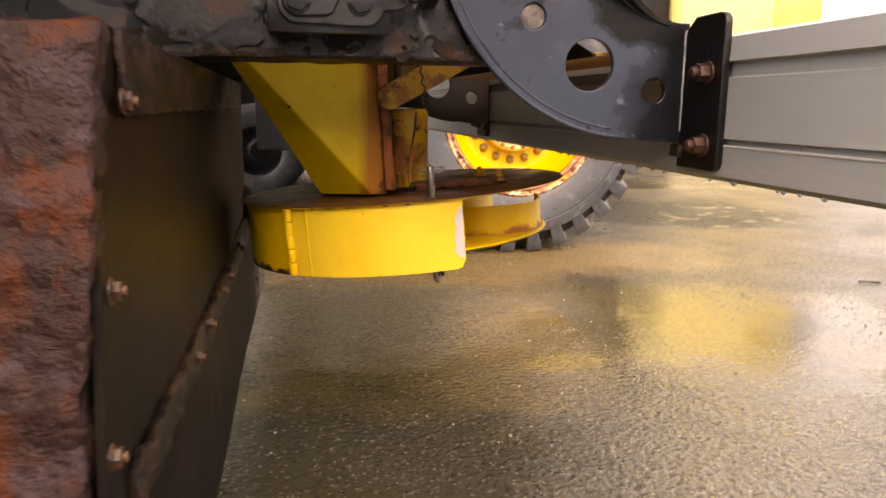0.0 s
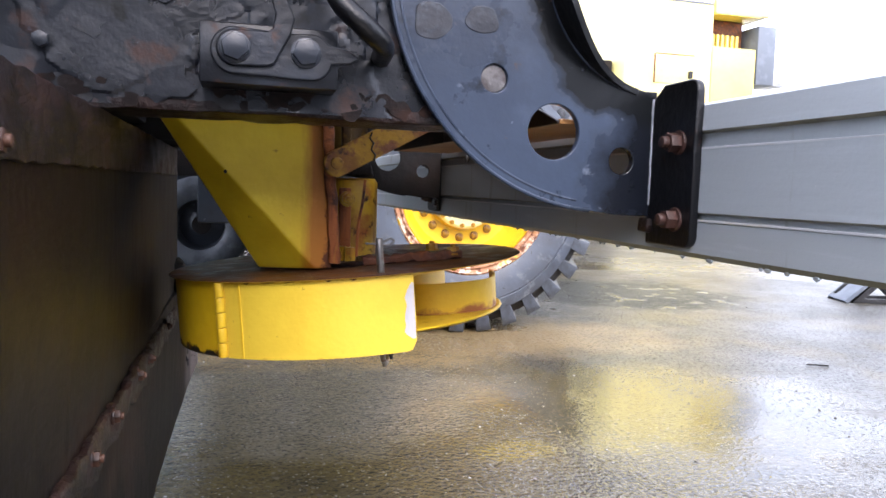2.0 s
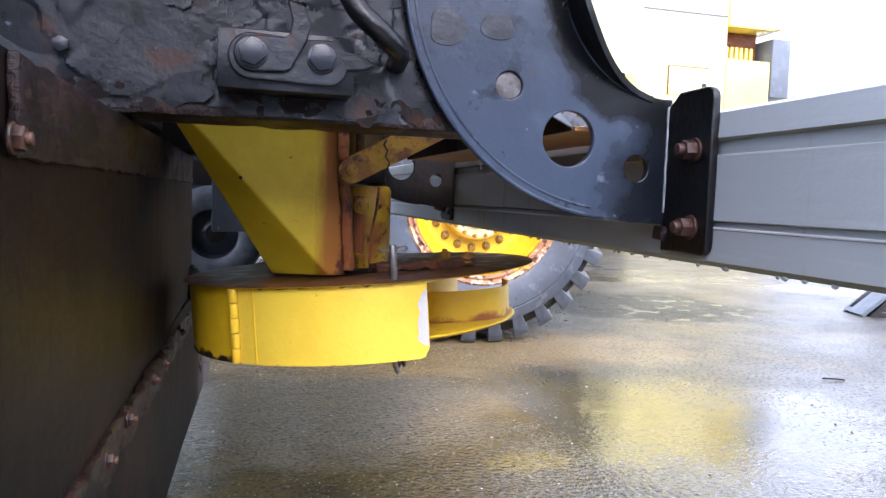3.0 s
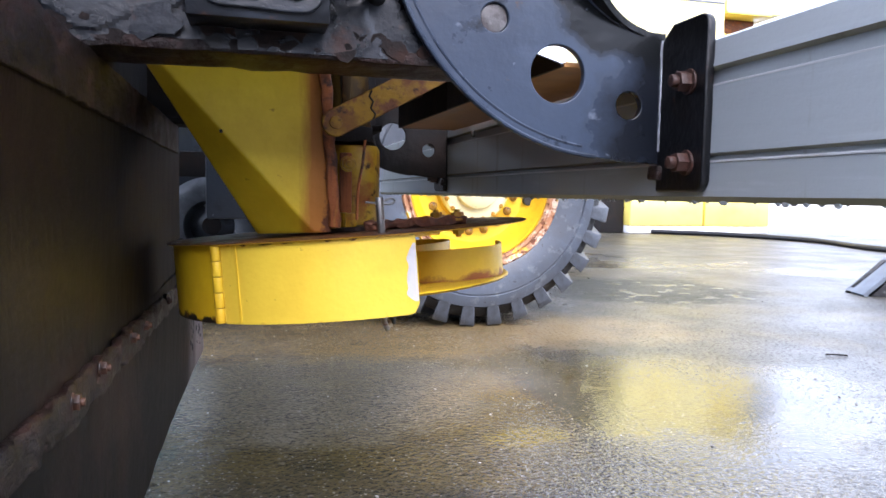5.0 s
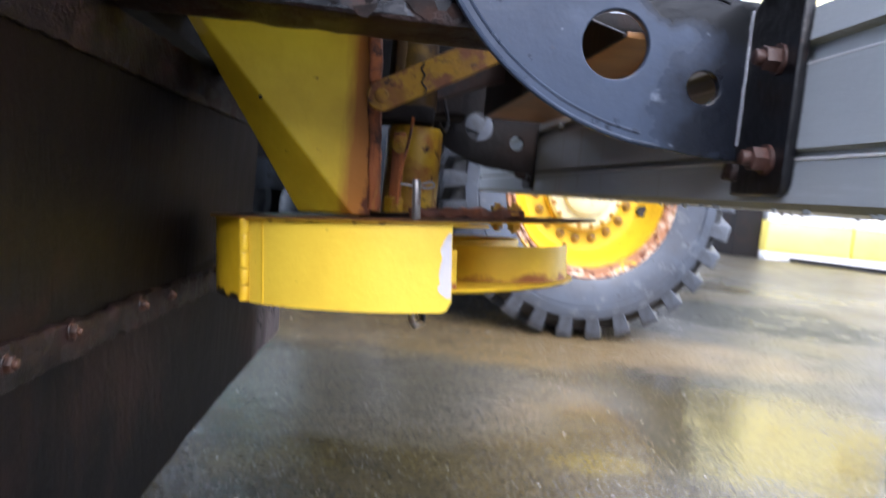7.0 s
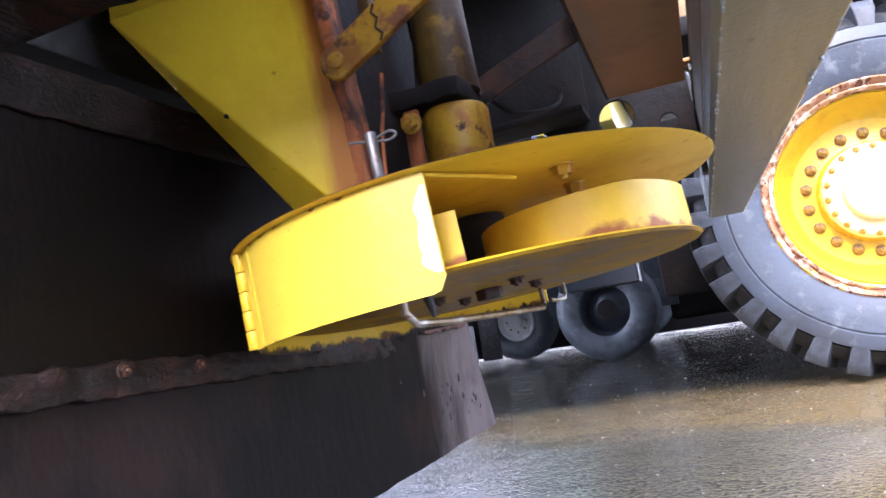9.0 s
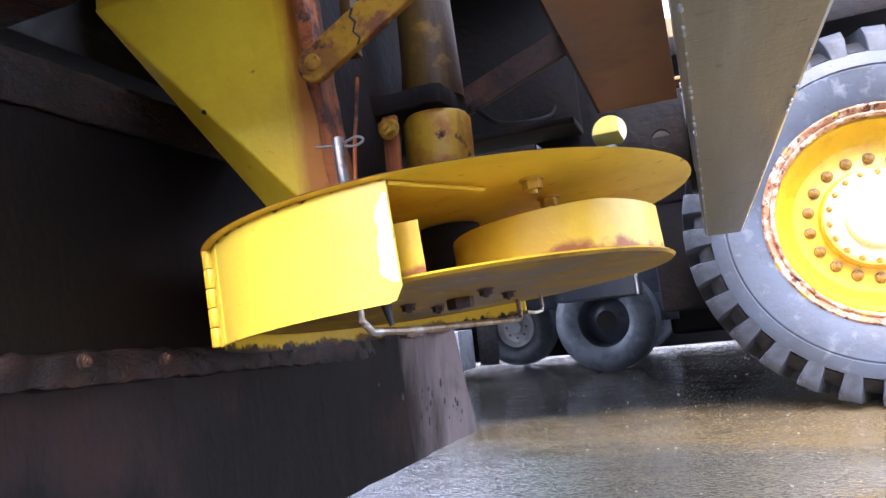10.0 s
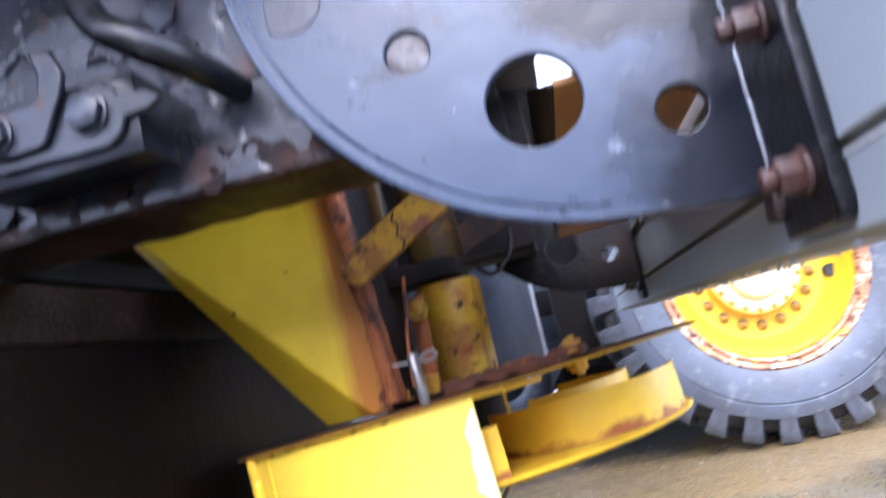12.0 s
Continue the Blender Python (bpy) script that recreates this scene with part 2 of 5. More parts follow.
clip_paint = surface("clip_paint", (0.006, 0.007, 0.010), 0.28, layers=[((0.018, 0.023, 0.033), 16, 0.46, 0.66, ONE, 0.34), ((0.075, 0.030, 0.016), 34, 0.60, 0.70, ONE, 0.6), ((0.11, 0.13, 0.17), 90, 0.66, 0.74, ONE, 0.35)],
    bumps=[("noise", 50, 0.0010, ONE), ("noise", 200, 0.0003, ONE)], spec=0.4)
rubber = surface("rubber", (0.0048, 0.0038, 0.0035), 0.5, layers=[((0.010, 0.0052, 0.004), 5, 0.42, 0.65, (1, 0.4, 0.7), 0.45),
    ((0.014, 0.011, 0.010), 7, 0.60, 0.80, (1, 0.3, 0.8), 0.5), ((0.028, 0.011, 0.006), 12, 0.58, 0.74, (1, 0.35, 0.5), 0.6)],
    bumps=[("noise", 5, 0.008, (1, 1, 0.5)), ("noise", 120, 0.0003, (1, 0.4, 1))], spec=0.10)
# lighter towards the far end: the rubber's sheen is put into the colour
flap_rubber = surface("flap_rubber", (0.006, 0.0055, 0.0055), 0.5, layers=[((0.016, 0.0098, 0.0085), 5, 0.45, 0.62, (1, 0.5, 0.6), 0.4),
    ((0.150, 0.122, 0.118), 9, 0.46, 0.80, (1, 1.2, 0.35), 0.4, ("Y", 1.30, 1.85)), ((0.026, 0.0135, 0.011), 8, 0.53, 0.70, (1, 0.5, 0.4), 0.45)],
    bumps=[("noise", 5, 0.010, (1, 1, 0.5)), ("noise", 180, 0.0002, ONE)], spec=0.08)
bar_grey = surface("bar_grey", (0.49, 0.53, 0.55), 0.40, metal=0.1, layers=[
    ((0.40, 0.43, 0.44), 6, 0.40, 0.65, LONG, 0.36), ((0.57, 0.61, 0.63), 26, 0.60, 0.74, LONG, 0.5),
    ((0.60, 0.62, 0.62), 150, 0.73, 0.76, ONE, 0.5), ((0.20, 0.17, 0.11), 16, 0.60, 0.76, DOWN, 0.4)],
    bumps=[("noise", 30, 0.0006, LONG), ("noise", 220, 0.0003, ONE)])
under_plate = surface("under_plate", (0.58, 0.265, 0.075), 0.36, layers=[((0.42, 0.19, 0.060), 9, 0.45, 0.65, ONE, 0.4),
    ((0.38, 0.25, 0.14), 18, 0.58, 0.72, LONG, 0.35)], bumps=[("noise", 40, 0.0008, ONE)])
steel = surface("steel", (0.22, 0.21, 0.20), 0.35, metal=0.8, layers=[((0.16, 0.10, 0.07), 60, 0.55, 0.68, ONE, 0.6)], bumps=[("noise", 200, 0.0005, ONE)])
rusty_bolt = surface("rusty_bolt", (0.042, 0.017, 0.012), 0.45, layers=[((0.10, 0.046, 0.034), 90, 0.55, 0.68, ONE, 0.35), (DARK_RUST, 70, 0.55, 0.66, ONE, 0.7)],
    bumps=[("noise", 260, 0.0012, ONE)], vary=0.2)
dark_bolt = surface("dark_bolt", (0.016, 0.020, 0.028), 0.28, metal=0.1, layers=[((0.07, 0.085, 0.11), 60, 0.54, 0.68, ONE, 0.3)],
    bumps=[("noise", 200, 0.0003, ONE)], vary=0.2)
dark_brown = surface("dark_brown", (0.020, 0.012, 0.009), 0.5, layers=[((0.05, 0.026, 0.016), 12, 0.5, 0.68, ONE, 0.5)], bumps=[("noise", 60, 0.0012, ONE)], spec=0.3)
scale_rust = surface("scale_rust", (0.011, 0.008, 0.0075), 0.45, layers=[((0.030, 0.015, 0.011), 30, 0.48, 0.64, ONE, 0.5), ((0.06, 0.04, 0.038), 90, 0.66, 0.74, ONE, 0.4)], bumps=[("noise", 90, 0.0012, ONE)], spec=0.1)
link_rust = surface("link_rust", (0.045, 0.018, 0.010), 0.5, layers=[((0.10, 0.04, 0.02), 24, 0.5, 0.66, ONE, 0.6), ((0.015, 0.008, 0.006), 30, 0.52, 0.62, ONE, 0.4)], bumps=[("noise", 110, 0.0012, ONE)])
dull_rod = surface("dull_rod", (0.20, 0.15, 0.09), 0.35, metal=0.5, layers=[((0.34, 0.33, 0.31), 50, 0.52, 0.66, ONE, 0.3), (RUST, 60, 0.56, 0.66, ONE, 0.7)], bumps=[("noise", 200, 0.0005, ONE)])
bare_patch = surface("bare_patch", (0.58, 0.57, 0.58), 0.4, layers=[((0.46, 0.45, 0.47), 40, 0.5, 0.7, ONE, 0.5)], bumps=[("noise", 90, 0.0006, ONE)])
tyre_rubber = surface("tyre_rubber", (0.078, 0.094, 0.121), 0.45, layers=[((0.045, 0.050, 0.060), 3.5, 0.50, 0.66, ONE, 0.3), ((0.07, 0.078, 0.092), 7, 0.45, 0.65, ONE, 0.45),
    ((0.16, 0.175, 0.19), 18, 0.56, 0.70, ONE, 0.65), ((0.30, 0.30, 0.28), 110, 0.69, 0.74, ONE, 0.7), ((0.030, 0.032, 0.036), 55, 0.64, 0.70, ONE, 0.5)], bumps=[("noise", 60, 0.0012, ONE)])
lug_rubber = surface("lug_rubber", (0.058, 0.066, 0.080), 0.45, layers=[((0.030, 0.033, 0.038), 12, 0.46, 0.62, ONE, 0.4), ((0.12, 0.13, 0.14), 26, 0.58, 0.70, ONE, 0.6)], bumps=[("noise", 60, 0.0015, ONE)], vary=0.15)
tread_black = surface("tread_black", (0.010, 0.010, 0.011), 0.6, layers=[((0.05, 0.05, 0.05), 30, 0.5, 0.7, ONE, 0.6)], bumps=[("noise", 70, 0.001, ONE)])
rim_yellow = surface("rim_yellow", (0.80, 0.52, 0.02), 0.3, layers=[((0.66, 0.40, 0.015), 14, 0.50, 0.70, ONE, 0.4), (RUST, 60, 0.68, 0.73, ONE, 0.8)],
    bumps=[("noise", 80, 0.0006, ONE)], coat=0.3)
nut_paint = surface("nut_paint", (0.34, 0.19, 0.016), 0.4, layers=[((0.10, 0.045, 0.015), 60, 0.46, 0.62, ONE, 0.6)], bumps=[("noise", 160, 0.0008, ONE)])
# near-white yellow: the hub's glare is put into its colour
hub_overexposed = surface("hub_overexposed", (0.88, 0.80, 0.46), 0.3, layers=[((0.80, 0.55, 0.06), 40, 0.62, 0.72, ONE, 0.4)], bumps=[("noise", 60, 0.001, ONE)], coat=0.4)
rim_rust = surface("rim_rust", (0.42, 0.20, 0.10), 0.55, layers=[((0.72, 0.56, 0.42), 26, 0.50, 0.58, ONE, 0.5), (RUST, 40, 0.54, 0.60, ONE, 0.8),
    ((0.75, 0.45, 0.03), 18, 0.60, 0.66, ONE, 0.4)], bumps=[("noise", 90, 0.0012, ONE)])
machine_yellow = surface("machine_yellow", (0.88, 0.72, 0.17), 0.35, layers=[((0.84, 0.66, 0.12), 1.2, 0.45, 0.65, ONE, 0.4), (RUST, 9, 0.72, 0.75, ONE, 0.8)],
    bumps=[("noise", 20, 0.001, ONE)], coat=0.4)
# paler copy of the machine's yellow: overexposure put into the colour
overexposed_yellow = surface("overexposed_yellow", (0.93, 0.81, 0.31), 0.4, layers=[((0.90, 0.74, 0.20), 1.2, 0.48, 0.68, ONE, 0.4), (RUST, 9, 0.73, 0.76, ONE, 0.8)], bumps=[("noise", 20, 0.001, ONE)], coat=0.3)
machine_grey = surface("machine_grey", (0.13, 0.15, 0.18), 0.5, layers=[((0.20, 0.23, 0.27), 4, 0.5, 0.7, ONE, 0.5)], bumps=[("noise", 30, 0.001, ONE)])
pale_metal = surface("pale_metal", (0.55, 0.57, 0.60), 0.35, metal=0.3, layers=[((0.35, 0.36, 0.38), 12, 0.5, 0.65, ONE, 0.5)], bumps=[("noise", 50, 0.001, ONE)])
white_wall = surface("white_wall", (0.80, 0.80, 0.79), 0.7, layers=[((0.70, 0.70, 0.69), 0.6, 0.45, 0.7, DOWN, 0.8)], bumps=[("noise", 14, 0.002, ONE)])
sky_block_grey = surface("sky_block_grey", (0.24, 0.25, 0.265), 0.7, layers=[((0.30, 0.305, 0.31), 0.7, 0.45, 0.7, DOWN, 0.8)], bumps=[("noise", 14, 0.002, ONE)])
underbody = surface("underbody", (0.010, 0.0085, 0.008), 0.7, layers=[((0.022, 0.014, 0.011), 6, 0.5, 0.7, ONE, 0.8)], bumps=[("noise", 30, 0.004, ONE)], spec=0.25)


def wet_concrete():
    """Wet, rough concrete: grains of aggregate, a film of water in patches, algae and oil stains; some reflections and
    shade are in the colour.
    """
    m = bpy.data.materials.new("wet_concrete")
    m.use_nodes = True
    n, l = m.node_tree.nodes, m.node_tree.links
    b = n["Principled BSDF"]
    co = n.new("ShaderNodeTexCoord").outputs["Object"]

    def tex(scale, detail=6, rough=0.6, shift=0.0):
        mp = n.new("ShaderNodeMapping")
        mp.inputs["Location"].default_value = (shift, shift * 0.7, 0)
        l.new(co, mp.inputs["Vector"])
        t = n.new("ShaderNodeTexNoise")
        t.inputs["Scale"].default_value, t.inputs["Detail"].default_value, t.inputs["Roughness"].default_value = scale, detail, rough
        l.new(mp.outputs[0], t.inputs["Vector"])
        return t.outputs["Fac"]

    def ramp(value, low, high, a=0.0, z=1.0):
        mr = n.new("ShaderNodeMapRange")
        for key, v in (("From Min", low), ("From Max", high), ("To Min", a), ("To Max", z)):
            mr.inputs[key].default_value = v
        l.new(value, mr.inputs["Value"])
        return mr.outputs[0]

    def mix(mask, a, c):
        mx = n.new("ShaderNodeMix")
        mx.data_type = "RGBA"
        l.new(mask, mx.inputs["Factor"])
        l.new(a, mx.inputs[6])
        mx.inputs[7].default_value = (*c, 1)
        return mx.outputs[2]

    def uneven_patch(x, y, rx, ry, warp, scale):
        """An uneven patch about (x, y)."""
        mp = n.new("ShaderNodeMapping")
        mp.inputs["Location"].default_value = (-x / rx, -y / ry, 0)
        mp.inputs["Scale"].default_value = (1 / rx, 1 / ry, 1)
        l.new(co, mp.inputs["Vector"])
        length = n.new("ShaderNodeVectorMath")
        length.operation = "LENGTH"
        l.new(mp.outputs[0], length.inputs[0])
        add = n.new("ShaderNodeMath")
        add.operation = "MULTIPLY_ADD"
        add.inputs[1].default_value = warp
        l.new(tex(scale, 7, 0.65, x * 3 + 1), add.inputs[0])
        l.new(length.outputs["Value"], add.inputs[2])
        return ramp(add.outputs[0], 0.75 + warp * 0.5, 1.15 + warp * 0.5, 1.0, 0.0)

    base = n.new("ShaderNodeRGB")
    base.outputs[0].default_value = (0.043, 0.040, 0.032, 1)
    colour = mix(ramp(tex(2.6, 5, 0.6, 2.0), 0.42, 0.62), base.outputs[0], (0.066, 0.061, 0.048))
    colour = mix(ramp(tex(1.9, 7, 0.65, 7.0), 0.46, 0.62), colour, (0.082, 0.062, 0.024))
    colour = mix(ramp(tex(3.4, 7, 0.65, 12.0), 0.53, 0.66), colour, (0.036, 0.032, 0.024))
    dark_spill = uneven_patch(2.15, 3.95, 0.85, 0.62, 1.6, 4)
    colour = mix(ramp(dark_spill, 0, 1, 0.0, 0.85), colour, (0.022, 0.026, 0.022))
    # the truck underside's dark reflection, put into the ground colour
    dark_reflection = uneven_patch(0.0, 1.12, 0.50, 0.75, 1.2, 4)
    colour = mix(ramp(dark_reflection, 0, 1, 0.0, 0.6), colour, (0.020, 0.019, 0.012))
    # oily dirt together with the machines' shade, both put into the colour
    shade_oil = uneven_patch(0.10, 4.60, 2.0, 1.6, 0.9, 2.5)
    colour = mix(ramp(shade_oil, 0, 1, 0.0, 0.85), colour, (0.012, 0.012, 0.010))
    olive = uneven_patch(0.40, 2.05, 0.95, 0.62, 1.3, 3.5)
    colour = mix(ramp(olive, 0, 1, 0.0, 0.65), colour, (0.115, 0.086, 0.026))
    pale = uneven_patch(0.25, 2.15, 0.55, 0.45, 1.3, 4)
    colour = mix(ramp(pale, 0, 1, 0.0, 0.5), colour, (0.22, 0.20, 0.155))
    brown = uneven_patch(0.60, 2.85, 1.15, 0.42, 1.2, 3)
    colour = mix(ramp(brown, 0, 1, 0.0, 0.7), colour, (0.28, 0.195, 0.085))
    grains = n.new("ShaderNodeTexVoronoi")
    grains.inputs["Scale"].default_value = 150
    l.new(co, grains.inputs["Vector"])
    sep = n.new("ShaderNodeSeparateColor")
    l.new(grains.outputs["Color"], sep.inputs[0])
    colour = mix(ramp(sep.outputs[0], 0.90, 0.97, 0.0, 0.25), colour, (0.20, 0.19, 0.17))
    colour = mix(ramp(sep.outputs[1], 0.75, 0.90, 0.0, 0.3), colour, (0.028, 0.025, 0.020))
    # pale cells: water glints put into the ground colour
    glint_specks = n.new("ShaderNodeTexVoronoi")
    glint_specks.inputs["Scale"].default_value = 260
    l.new(co, glint_specks.inputs["Vector"])
    sep2 = n.new("ShaderNodeSeparateColor")
    l.new(glint_specks.outputs["Color"], sep2.inputs[0])
    colour = mix(ramp(sep2.outputs[0], 0.975, 0.985, 0.0, 0.35), colour, (0.40, 0.39, 0.36))
    algae = uneven_patch(0.64, 1.63, 0.10, 0.07, 1.2, 7)
    colour = mix(ramp(algae, 0, 1, 0.0, 0.7), colour, (0.17, 0.125, 0.015))
    colour = mix(ramp(tex(5.5, 6, 0.62, 61.0), 0.60, 0.70, 0.0, 0.4), colour, (0.10, 0.080, 0.018))
    worm = tex(82, 2.5, 0.5, 31.0)
    pits = ramp(worm, 0.34, 0.46, 1.0, 0.0)
    # pits are also painted darker, to set off the glints on the ridges
    colour = mix(ramp(pits, 0, 1, 0.0, 0.6), colour, (0.014, 0.013, 0.011))
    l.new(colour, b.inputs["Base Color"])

    def maths(kind, a, c):
        m2 = n.new("ShaderNodeMath")
        m2.operation = kind
        for k, v in enumerate((a, c)):
            if isinstance(v, float):
                m2.inputs[k].default_value = v
            else:
                l.new(v, m2.inputs[k])
        return m2.outputs[0]

    wet = ramp(tex(2.6, 6, 0.6, 21.0), 0.36, 0.60)
    film = uneven_patch(1.20, 1.95, 0.50, 0.62, 1.0, 4)
    wet = maths("MAXIMUM", wet, film)
    rippled = uneven_patch(0.82, 1.38, 0.62, 0.55, 1.2, 4)
    worn = maths("MAXIMUM", uneven_patch(2.7, 3.3, 2.0, 2.0, 0.8, 2), uneven_patch(6.0, 8.0, 4.2, 4.2, 0.8, 2))
    puddle = maths("MULTIPLY", ramp(tex(7.5, 3, 0.5, 51.0), 0.56, 0.62), maths("MAXIMUM", shade_oil, ramp(dark_spill, 0, 1, 0.0, 0.6)))
    dry = ramp(puddle, 0, 1, 1.0, 0.0)
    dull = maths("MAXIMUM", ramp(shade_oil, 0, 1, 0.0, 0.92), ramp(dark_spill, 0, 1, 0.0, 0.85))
    dull = maths("MAXIMUM", dull, maths("MAXIMUM", ramp(brown, 0, 1, 0.0, 0.45), maths("MAXIMUM", ramp(dark_reflection, 0, 1, 0.0, 0.88), ramp(worn, 0, 1, 0.0, 0.50))))
    dull = maths("MULTIPLY", dull, ramp(dry, 0, 1, 0.25, 1.0))
    rough = maths("ADD", ramp(wet, 0, 1, 0.15, 0.06), ramp(maths("MULTIPLY", maths("MAXIMUM", shade_oil, dark_spill), dry), 0, 1, 0.0, 0.05))
    rough = maths("ADD", rough, ramp(worn, 0, 1, 0.0, 0.26))
    rough = maths("MULTIPLY", rough, ramp(dry, 0, 1, 0.4, 1.0))
    l.new(maths("ADD", rough, ramp(pits, 0, 1, 0.0, 0.15)), b.inputs["Roughness"])
    gloss = maths("MULTIPLY", ramp(dull, 0, 1, 0.62, 0.06), ramp(pits, 0, 1, 1.0, 0.35))
    l.new(gloss, b.inputs["Specular IOR Level"])
    still = maths("MULTIPLY", maths("MULTIPLY", ramp(film, 0, 1, 1.0, 0.14), ramp(shade_oil, 0, 1, 1.0, 0.3)), ramp(dry, 0, 1, 0.15, 1.0))
    small = n.new("ShaderNodeBump")
    l.new(maths("MULTIPLY", ramp(wet, 0, 1, 0.0008, 0.0003), still), small.inputs["Distance"])
    l.new(grains.outputs["Distance"], small.inputs["Height"])
    fine = n.new("ShaderNodeBump")
    l.new(maths("MULTIPLY", maths("ADD", ramp(wet, 0, 1, 0.0026, 0.0016), ramp(rippled, 0, 1, 0.0, 0.0045)), still), fine.inputs["Distance"])
    l.new(worm, fine.inputs["Height"])
    l.new(small.outputs[0], fine.inputs["Normal"])
    wide = n.new("ShaderNodeBump")
    l.new(ramp(film, 0, 1, 0.004, 0.0015), wide.inputs["Distance"])
    l.new(tex(7, 4, 0.5, 41.0), wide.inputs["Height"])
    l.new(fine.outputs[0], wide.inputs["Normal"])
    l.new(wide.outputs[0], b.inputs["Normal"])
    return m


concrete = wet_concrete()


# ---- building blocks ----
def root(name, at, label, category, group="", kind=""):
    ob = new(name)
    ob.empty_display_size = 0.05
    ob.matrix_basis = Matrix.Translation(at)
    return tagged(ob, label, category, group, kind)


def put(name, mesh, material, parent=None, m=None, label=""):
    """One mesh object; m is its pose in the world."""
    if not mesh.materials:
        for mat in material if isinstance(material, (list, tuple)) else [material]:
            mesh.materials.append(mat)
    ob = new(name, mesh)
    ob.matrix_basis = m if m is not None else Matrix.Identity(4)
    if parent is not None:
        ob.parent = parent
        ob.matrix_parent_inverse = parent.matrix_basis.inverted()
    return tagged(ob, label) if label else ob


def part(name, bm, material, parent=None, label="", m=None, smooth=35):
    return put(name, meshed(name, bm, smooth), material, parent, m, label)


def meshed(name, bm, smooth=35):
    bmesh.ops.recalc_face_normals(bm, faces=bm.faces)
    for f in bm.faces:
        f.smooth = True
    for e in bm.edges:
        if len(e.link_faces) == 2 and e.calc_face_angle(0) > radians(smooth):
            e.smooth = False
    me = bpy.data.meshes.new(name)
    bm.to_mesh(me)
    bm.free()
    return me


def box(x0, x1, y0, y1, z0, z1, bevel=0.002, bm=None, segments=2):
    own = bmesh.new()
    bmesh.ops.create_cube(own, size=1)
    for v in own.verts:
        v.co = Vector(((x0 + x1) / 2 + v.co.x * (x1 - x0), (y0 + y1) / 2 + v.co.y * (y1 - y0), (z0 + z1) / 2 + v.co.z * (z1 - z0)))
    if bevel:
        bmesh.ops.bevel(own, geom=own.edges[:] + own.verts[:], offset=bevel, segments=segments, affect="EDGES", profile=0.5)
    return joined(bm, own)


def joined(bm, own):
    if bm is None:
        return own
    me = bpy.data.meshes.new("tmp")
    own.to_mesh(me)
    own.free()
    bm.from_mesh(me)
    bpy.data.meshes.remove(me)
    return bm


def rod(a, b, r, bm=None, sides=20, r2=None, bevel=0.0):
    own = bmesh.new()
    a, b = Vector(a), Vector(b)
    bmesh.ops.create_cone(own, cap_ends=True, segments=sides, radius1=r, radius2=r if r2 is None else r2, depth=(b - a).length)
    if bevel:
        rim = [e for e in own.edges if len(e.link_faces) == 2 and any(len(f.verts) > 4 for f in e.link_faces)]
        bmesh.ops.bevel(own, geom=rim, offset=bevel, segments=2, affect="EDGES", profile=0.5)
    m = Matrix.Translation((a + b) / 2) @ (b - a).to_track_quat("Z", "Y").to_matrix().to_4x4()
    bmesh.ops.transform(own, matrix=m, verts=own.verts)
    return joined(bm, own)


def lathe(profile, sides=64, axis="Z", bm=None, start=0.0, sweep=360.0):
    """Profile of (radius, height) turned round z, closed where the profile is."""
    own = bm or bmesh.new()
    full = sweep >= 360
    count = sides if full else sides + 1
    rings = []
    for k in range(count):
        a = radians(start + sweep * k / sides)
        rings.append([own.verts.new((r * math.cos(a), r * math.sin(a), h)) for r, h in profile])
    for k in range(sides):
        p, q = rings[k], rings[(k + 1) % count]
        for i in range(len(profile) - 1):
            own.faces.new((p[i], q[i], q[i + 1], p[i + 1]))
    if not full:
        for ring in (rings[0], rings[-1]):
            own.faces.new(ring)
    bmesh.ops.remove_doubles(own, verts=own.verts, dist=1e-5)
    return own


def tube(points, r, sides=12, bm=None):
    """A round bar along points, rounded at its bends by the points themselves."""
    own = bm or bmesh.new()
    pts = [Vector(p) for p in points]
    rings = []
    for k, p in enumerate(pts):
        way = (pts[min(k + 1, len(pts) - 1)] - pts[max(k - 1, 0)]).normalized()
        side = way.cross(Vector((0.31, 0.22, 0.93))).normalized()
        up = side.cross(way)
        rings.append([own.verts.new(p + r * (math.cos(t) * side + math.sin(t) * up)) for t in (2 * math.pi * i / sides for i in range(sides))])
    for p, q in zip(rings, rings[1:]):
        for i in range(sides):
            own.faces.new((p[i], p[(i + 1) % sides], q[(i + 1) % sides], q[i]))
    own.faces.new(rings[0])
    own.faces.new(rings[-1])
    return own


def smooth_path(points, steps=6):
    """Catmull-Rom through the points."""
    pts = [Vector(p) for p in points]
    pts = [pts[0] * 2 - pts[1], *pts, pts[-1] * 2 - pts[-2]]
    out = []
    for a, b, c, d in zip(pts, pts[1:], pts[2:], pts[3:]):
        for k in range(steps):
            t = k / steps
            out.append(0.5 * (2 * b + (c - a) * t + (2 * a - 5 * b + 4 * c - d) * t * t + (3 * b - a - 3 * c + d) * t ** 3))
    return [*out, pts[-2]]


